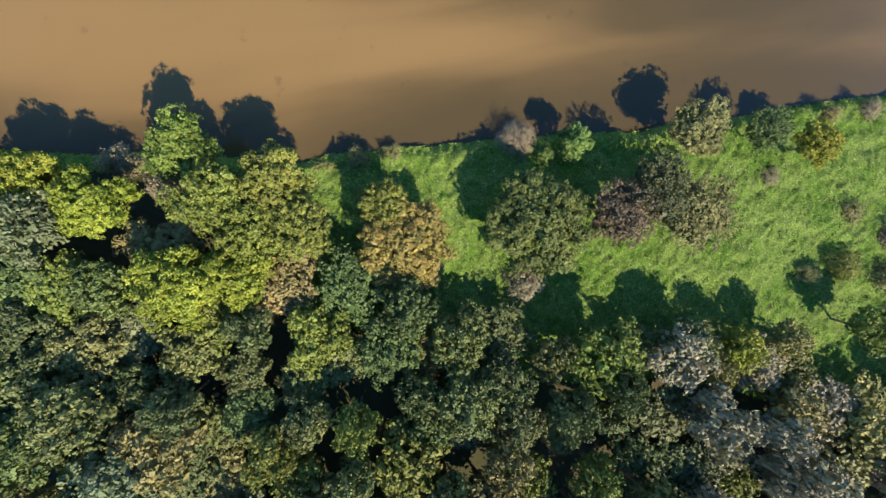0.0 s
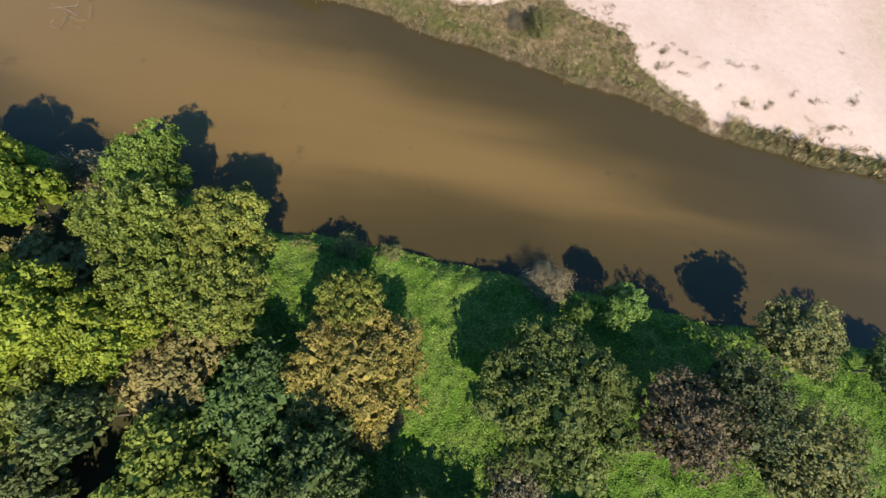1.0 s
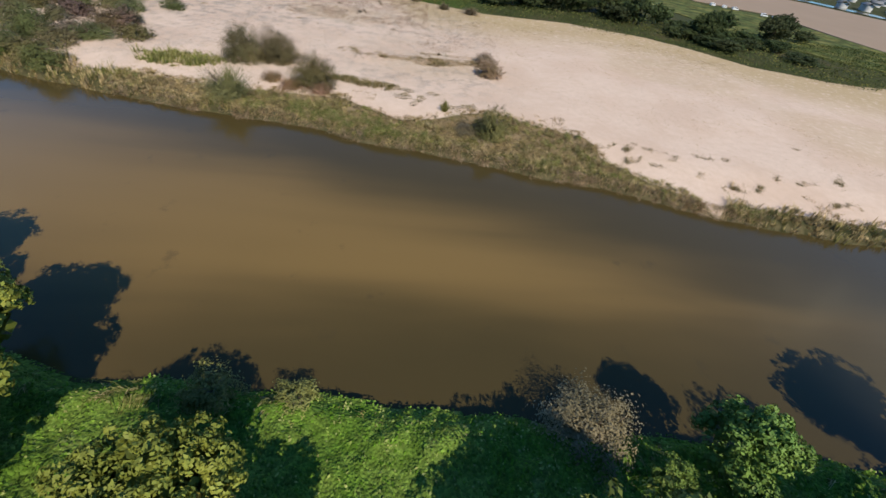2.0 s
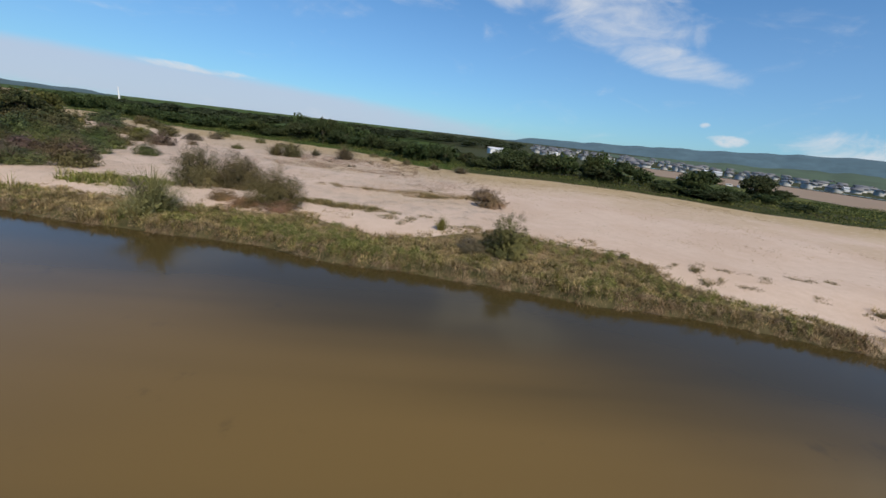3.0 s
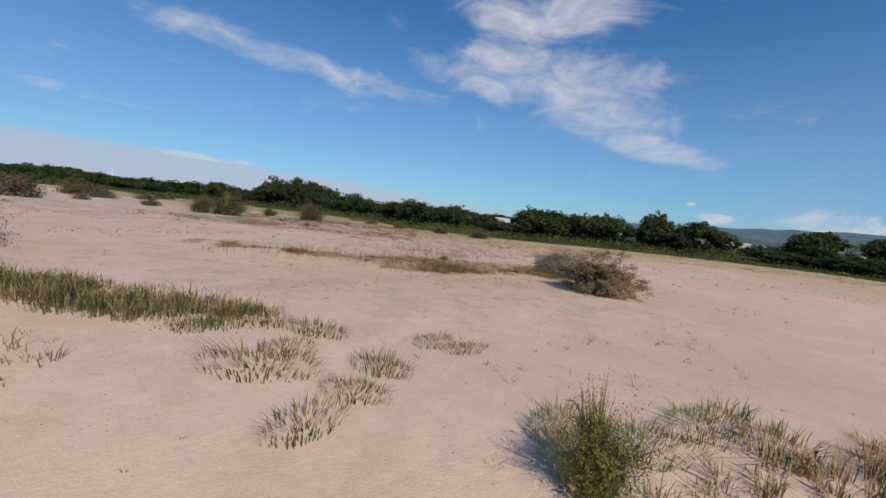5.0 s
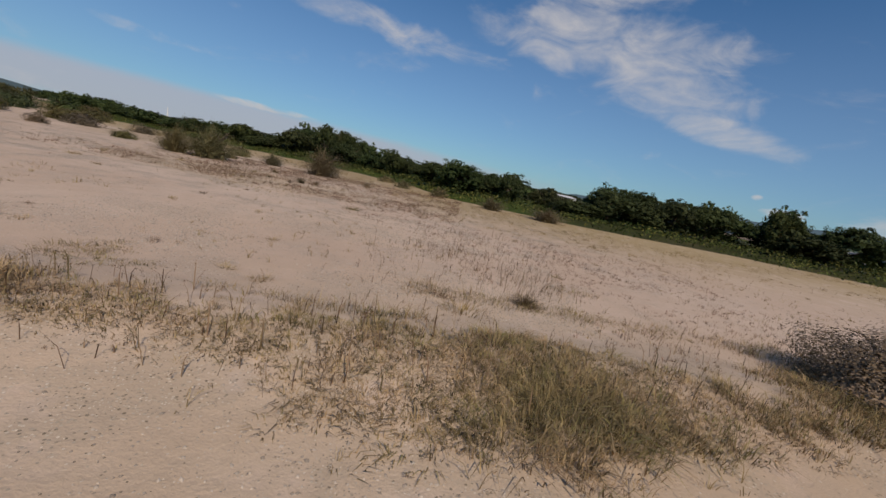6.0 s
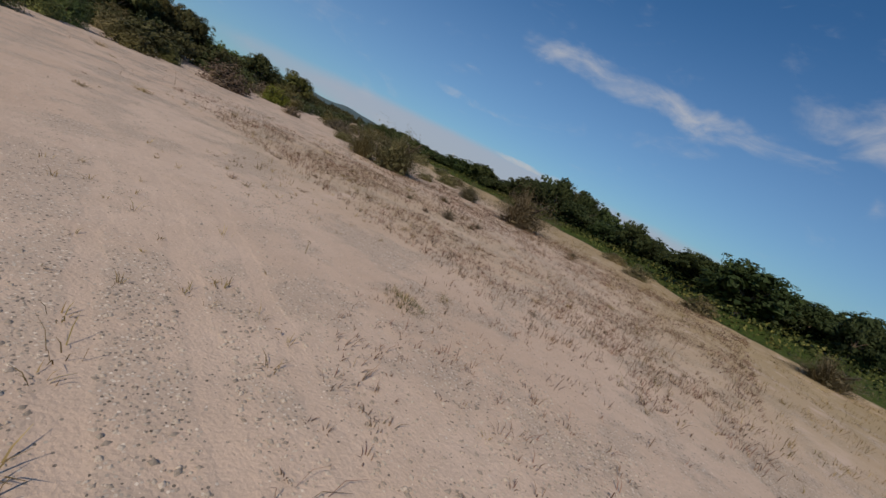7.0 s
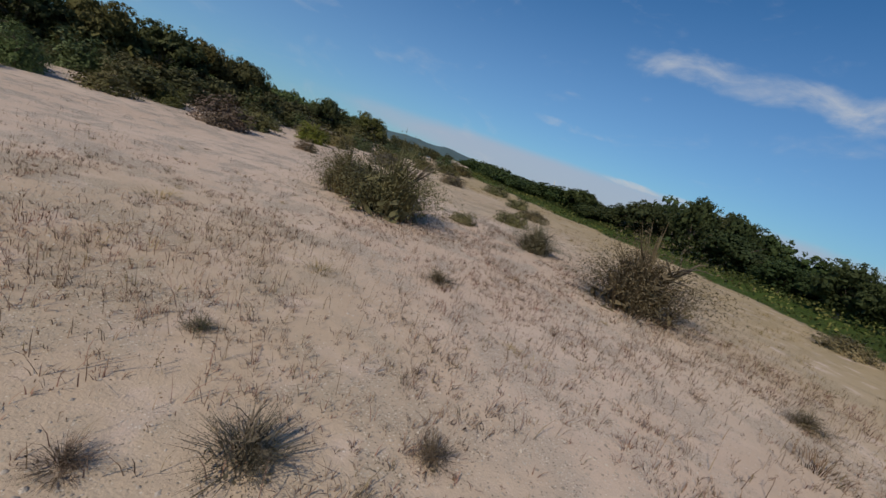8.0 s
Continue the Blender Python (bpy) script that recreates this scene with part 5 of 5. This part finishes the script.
thicket = []
for _ in range(900):
    x = pick.uniform(-150, -48)
    y = float(far_bank(np.array([x]))[0]) + pick.uniform(2, 34)
    if y > 84 and len(thicket) < 75 and all((x - a) ** 2 + (y - b) ** 2 > 3.6 ** 2 for a, b in taken):
        taken.append((x, y))
        thicket.append((x, y, pick.uniform(2.2, 4.2), pick.uniform(2.0, 3.2)))
wood_stuff("thicket", "dark olive brown scrub thicket beside the river", thicket, (0.068, 0.066, 0.030))
belt, behind = [], []
LINE_AT, LINE_UP = [-37.9, -34.4, -30.9, -27.4, -24.3, -21.9, -18.3, -15, -12.5, -9.3, -6, -1.5, 5, 8.7, 11.3, 13.5, 16.7, 19.6, 22.9, 27.1, 30.4, 35.1, 40.2, 45.8, 50, 60, 75], [-0.6, 0.5, 1, 1.5, 1.5, 0.7, 0.7, 1.3, 0.5, -0.3, 0, 0.5, 0.1, 0.7, 0.4, 1.1, 1.8, 1.7, -0.1, 0.5, 0.1, -0.2, 0.4, 0.1, 0.4, 0.9, 1.0]
for _ in range(5200):
    x, y = pick.uniform(-230, 84), pick.uniform(80, 330)
    d = y - float(sand_end(x))
    if d < 8 or d > (25 if x > 10 else 33) or any((x - a) ** 2 + (y - b) ** 2 < (3.3 if d < 22 else 4.6) ** 2 for a, b in taken):
        continue
    up = np.interp(math.degrees(math.atan2(4 - x, y - 38)), LINE_AT, LINE_UP)
    h = (math.tan(radians(up)) * math.hypot(x - 4, y - 38) + 3.3) * pick.uniform(0.66, 1.20)
    taken.append((x, y))
    (belt if d < 20 and -60 < x and len(belt) < 60 else behind).append((x, y, max(1.8, h), pick.uniform(2.1, 4.2)))
belt += [(63.5, 104.5, 5.2, 3.2), (67.8, 107, 5.6, 3.6), (83.5, 110.5, 5.4, 3.4), (87.5, 113.5, 5.8, 3.6), (97, 116.5, 2.8, 3.0)]
for x, y, h, r in belt:
    plant("tree", "dark green broadleaf tree in a distant belt", "tree", x, y, h, r, (0.044, 0.058, 0.022), BELT, TRUNKS, "far woods")
wood_stuff("far_woods", "dark green woods beyond the sand bar", behind, (0.044, 0.064, 0.022))
distant = []
for _ in range(700):
    r, w = pick.uniform(230, 430), radians(pick.uniform(-14, 62))
    x, y = -math.sin(w) * r, 40 + math.cos(w) * r
    if y - float(sand_end(x)) > 50 and len(distant) < 110 and all((x - p) ** 2 + (y - q) ** 2 > 13 ** 2 for p, q, _h, _r in distant):
        distant.append((x, y, pick.uniform(3.4, 5.2), pick.uniform(7, 10)))
wood_stuff("distant_woods", "low dark woods on the plain far off", distant, (0.040, 0.052, 0.024))
opposite = []
for _ in range(260):
    x = pick.uniform(-260, -66)
    y = float(near_bank(np.array([x]))[0]) - pick.uniform(4, 34)
    if all((x - a) ** 2 + (y - b) ** 2 > 5.5 ** 2 for a, b in taken):
        taken.append((x, y))
        opposite.append((x, y, pick.uniform(6, 9), pick.uniform(3.2, 4.8)))
wood_stuff("opposite_woods", "olive green woods on the opposite river bank", opposite, (0.10, 0.125, 0.045))


def scrub(x, y):
    d = y - sand_end(x)
    return (d > -1 + 3 * lumps(x, y, 0.2, 24)) & (d < 34) & (x > -140) & (x < 130)


def big_leaves(name, label, rng, k, keep, size, mat, box, high):
    x, y = rng.uniform(box[0], box[1], k), rng.uniform(box[2], box[3], k)
    ok = keep(x, y)
    x, y = x[ok], y[ok]
    z = height(x, y) + high * (0.9 + lumps(x, y, 0.5, 25) + 0.6 * lumps(x, y, 0.21, 26)).clip(0.15, 2.0) * rng.uniform(0.3, 1, len(x))
    v, f = leaf_quads(rng, np.stack([x, y, z], 1), rng.normal(size=(len(x), 3)) * 0.7 + np.array([0, -0.3, 0.7]), size, 0.6)
    return tagged(new(name, mesh_of(name, v, f, mat)), label, "scrub", kind="stuff")


big_leaves("scrub", "green scrub and creepers before the far woods", np.random.default_rng(95), 260000, scrub, 0.14, M_BELT, (-140, 130, 76, 210), 0.8)


def patch(name, label, category, corners, z, mat):
    """A flat strip of land, a hand's width proud of the plain."""
    bm = bmesh.new()
    low = [bm.verts.new((a, b, z - 0.5)) for a, b in corners]
    top = [bm.verts.new((a, b, z)) for a, b in corners]
    bm.faces.new(top)
    for k in range(len(corners)):
        bm.faces.new((low[k], low[(k + 1) % len(corners)], top[(k + 1) % len(corners)], top[k]))
    me = bpy.data.meshes.new(name)
    bm.to_mesh(me)
    bm.free()
    me.materials.append(mat)
    return tagged(new(name, me), label, category, kind="structure")


patch("field", "brown ploughed field on the plain", "field", ((90, 200), (96, 172), (119, 162), (121, 134), (124, 114), (190, 118), (290, 112), (196, 166), (190, 192), (174, 218), (148, 238), (106, 258)), 1.78, M_FIELD)
patch("canal", "grey-blue strip of canal before the town", "canal", ((104, 266), (152, 246), (180, 224), (198, 194), (206, 166), (300, 118), (302, 130), (214, 172), (206, 200), (187, 231), (157, 254), (106, 275)), 1.82, M_WATER)
patch("field", "green meadow strip behind the far trees", "field", ((70, 150), (80, 116), (94, 100), (112, 88), (180, 86), (330, 80), (330, 96), (190, 113), (125, 109), (121, 130), (116, 156), (96, 166), (84, 190)), 1.74, M_BELT)
patch("field", "strip of yellow flowering weeds", "field", ((111, 96), (140, 95), (172, 93), (172, 97), (140, 100), (112, 101)), 1.86, M_GOLD)


def house_at(x, y, turn, wide, deep, high):
    base = new("house")
    base.matrix_world = pose(x, y, ground_z(x, y), 0, 0, turn)
    w, d, h, r = wide / 2, deep / 2, high, high + deep * 0.25
    v = [(-w, -d, -0.2), (w, -d, -0.2), (w, d, -0.2), (-w, d, -0.2), (-w, -d, h), (w, -d, h), (w, d, h), (-w, d, h)]
    part("wall", mesh_of("wall", v, ((0, 1, 5, 4), (1, 2, 6, 5), (2, 3, 7, 6), (3, 0, 4, 7)), M_WALL), base)
    e = 0.5
    v = [(-w - e, -d - e, h - 0.1), (w + e, -d - e, h - 0.1), (w + e, 0, r), (-w - e, 0, r), (-w - e, d + e, h - 0.1), (w + e, d + e, h - 0.1)]
    gable = [(-w - e, -d - e, h - 0.35), (w + e, -d - e, h - 0.35), (w + e, 0, r - 0.25), (-w - e, 0, r - 0.25), (-w - e, d + e, h - 0.35), (w + e, d + e, h - 0.35)]
    part("roof", mesh_of("roof", v + gable, ((0, 1, 2, 3), (3, 2, 5, 4), (6, 9, 8, 7), (9, 10, 11, 8), (0, 6, 7, 1), (4, 5, 11, 10), (0, 3, 9, 6), (3, 4, 10, 9), (1, 7, 8, 2), (2, 8, 11, 5)), M_ROOF), base)
    return tagged(base, "small pale house with a dark pitched roof", "house", "town houses")


town = random.Random(12)
models = [house_at(0, 0, 0, town.uniform(4.0, 7.5), town.uniform(3.2, 4.6), town.uniform(1.7, 2.9)) for _ in range(8)]
spots = []
for _ in range(9000):
    r, a = 285 + 430 * town.random() ** 1.7, radians(town.uniform(-66, -14))
    x, y = 4 - math.sin(a) * r, 7 + math.cos(a) * r
    if len(spots) >= 290 or y < 285 - 0.45 * (x - 60) or any((x - p) ** 2 + (y - q) ** 2 < 9.5 ** 2 for p, q in spots):
        continue
    spots.append((x, y))
    k = len(spots) - 1
    m = pose(x, y, ground_z(x, y), 0, 0, town.choice((0, 90)) + town.uniform(-8, 8) - 32)
    if k < len(models):
        models[k].matrix_world = m
    else:
        copy_thing(town.choice(models), m)


def car_at(x, y, turn):
    """A small parked van: body with sloped nose, glass band, four wheels."""
    base = new("car")
    base.matrix_world = pose(x, y, 1.74, 0, 0, turn)
    bm = bmesh.new()
    side = [(-1.05, 0.15), (1.05, 0.15), (1.08, 0.45), (0.72, 0.52), (0.42, 0.86), (-1.0, 0.88), (-1.08, 0.5)]
    rows = [[bm.verts.new((p, w, q)) for p, q in side] for w in (-0.42, 0.42)]
    for row in rows:
        bm.faces.new(row)
    for k in range(len(side)):
        o = (k + 1) % len(side)
        bm.faces.new((rows[0][k], rows[0][o], rows[1][o], rows[1][k]))
    bmesh.ops.recalc_face_normals(bm, faces=bm.faces)
    bmesh.ops.bevel(bm, geom=list(bm.edges), offset=0.04, segments=2, affect="EDGES")
    me = bpy.data.meshes.new("body")
    bm.to_mesh(me)
    bm.free()
    me.materials.append(M_CAR)
    part("body", me, base)
    for w in (-0.423, 0.423):
        part("window", mesh_of("window", [(-0.9, w, 0.56), (0.55, w, 0.56), (0.36, w, 0.80), (-0.88, w, 0.80)], ((0, 1, 2, 3),), M_GLASS), base)
    for p in (-0.68, 0.68):
        for w in (-0.40, 0.40):
            part("wheel", shade_smooth(mesh_of("wheel", *tube([(p, w - 0.05, 0.15), (p, w + 0.05, 0.15)], [0.15, 0.15], 12), M_TYRE)), base)
    return tagged(base, "white car parked on a meadow strip", "car", "parked cars")


van = car_at(99, 164.5, 20)
for x, y, turn in ((102.5, 163.0, 35), (105.5, 161.5, 5), (112, 155, -20), (114.5, 153, 10), (118, 150.5, 15)):
    copy_thing(van, pose(x, y, 1.74, 0, 0, turn))


def shed(x, y, turn, w, d, h, label):
    bm = bmesh.new()
    bmesh.ops.create_cube(bm, size=1.0, matrix=Matrix.Translation((0, 0, h / 2 - 0.1)) @ Matrix.Diagonal((w, d, h, 1)))
    bmesh.ops.bevel(bm, geom=[e for e in bm.edges if abs(e.verts[0].co.z - e.verts[1].co.z) < 0.01 and e.verts[0].co.z > 0], offset=0.25, segments=1)
    me = bpy.data.meshes.new("hall")
    bm.to_mesh(me)
    bm.free()
    me.materials.append(M_WHITE)
    base = new("hall")
    base.matrix_world = pose(x, y, ground_z(x, y), 0, 0, turn)
    part("wall", me, base)
    part("roof", mesh_of("roof", [(-w / 2 - 0.3, -d / 2 - 0.3, h - 0.09), (w / 2 + 0.3, -d / 2 - 0.3, h - 0.09), (w / 2 + 0.3, d / 2 + 0.3, h + 0.5), (-w / 2 - 0.3, d / 2 + 0.3, h + 0.5)], ((0, 1, 2, 3),), M_WHITE), base)
    return tagged(base, label, "hall")


shed(38, 217, 8, 9, 6, 2.5, "white industrial hall behind the far woods")
for x, y, w in ((92, 306, 9), (128, 292, 8), (190, 272, 10), (250, 240, 8)):
    shed(x, y, -32, w, 4, 2, "large white hall at the edge of town")
mast = new("mast")
mast.matrix_world = pose(-330, 480, ground_z(-330, 480))
part("pole", shade_smooth(mesh_of("pole", *tube([(0, 0, -0.5), (0, 0, 7), (0, 0, 15)], [0.9, 0.7, 0.4], 8), M_WHITE)), mast)
tagged(mast, "slim white mast far beyond the woods", "mast")


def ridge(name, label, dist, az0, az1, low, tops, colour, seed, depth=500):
    """A long wooded hill far off, any haze over it mixed into colour."""
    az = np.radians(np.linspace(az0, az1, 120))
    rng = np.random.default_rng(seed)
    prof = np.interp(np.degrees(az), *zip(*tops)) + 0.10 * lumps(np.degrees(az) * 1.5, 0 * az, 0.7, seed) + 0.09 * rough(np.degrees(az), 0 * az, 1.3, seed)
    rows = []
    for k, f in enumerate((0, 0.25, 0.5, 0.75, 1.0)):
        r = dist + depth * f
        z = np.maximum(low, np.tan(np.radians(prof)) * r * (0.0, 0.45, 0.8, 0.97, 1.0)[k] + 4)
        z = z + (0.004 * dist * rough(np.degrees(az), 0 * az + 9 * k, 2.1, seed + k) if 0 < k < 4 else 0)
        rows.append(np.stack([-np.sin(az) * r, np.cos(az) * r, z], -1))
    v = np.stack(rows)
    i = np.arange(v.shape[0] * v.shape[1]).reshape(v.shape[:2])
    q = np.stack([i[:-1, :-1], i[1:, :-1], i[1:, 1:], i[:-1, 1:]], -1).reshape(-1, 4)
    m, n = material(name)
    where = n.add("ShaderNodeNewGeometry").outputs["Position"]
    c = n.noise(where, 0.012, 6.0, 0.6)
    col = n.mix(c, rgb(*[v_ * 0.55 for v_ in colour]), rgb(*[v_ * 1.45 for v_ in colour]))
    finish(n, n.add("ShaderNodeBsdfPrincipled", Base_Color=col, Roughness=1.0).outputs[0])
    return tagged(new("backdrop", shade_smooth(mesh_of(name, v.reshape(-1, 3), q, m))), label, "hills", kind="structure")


# the blue of distance haze is painted into the mountains' green
ridge("mountains", "wooded mountain ridge on the horizon, painted haze-blue", 3300, -75, 0, -20, ((-75, 2.6), (-54, 2.3), (-47, 2.05), (-40.7, 1.85), (-34, 1.4), (-28, 1.1), (-21, 0.85), (-14, 0.6), (-11, 0.1), (-8.6, -0.5), (0, -0.7)), (0.070, 0.125, 0.155), 31, 600)
ridge("foothills", "green wooded foothills behind the town", 1100, -75, -18, 0, ((-75, 1.5), (-53, 1.15), (-45, 0.8), (-35, 0.5), (-28, 0.2), (-18, -0.3)), (0.058, 0.092, 0.050), 32, 500)
# haze blue is put into the colour of these hills too
ridge("hills", "wooded hills on the horizon, painted haze-blue", 3000, 35, 110, 0, ((35, 0.05), (46, 0.5), (52, 1.1), (70, 1.0), (80, 1.5), (110, 1.0)), (0.06, 0.10, 0.11), 33, 500)

# ---- full size ----
for ob in list(scene.objects):
    if ob.parent is None and ob.type in {"MESH", "EMPTY"} and not ob.name.startswith("backdrop"):
        ob.matrix_basis = Matrix.Scale(PLAN, 4) @ ob.matrix_basis
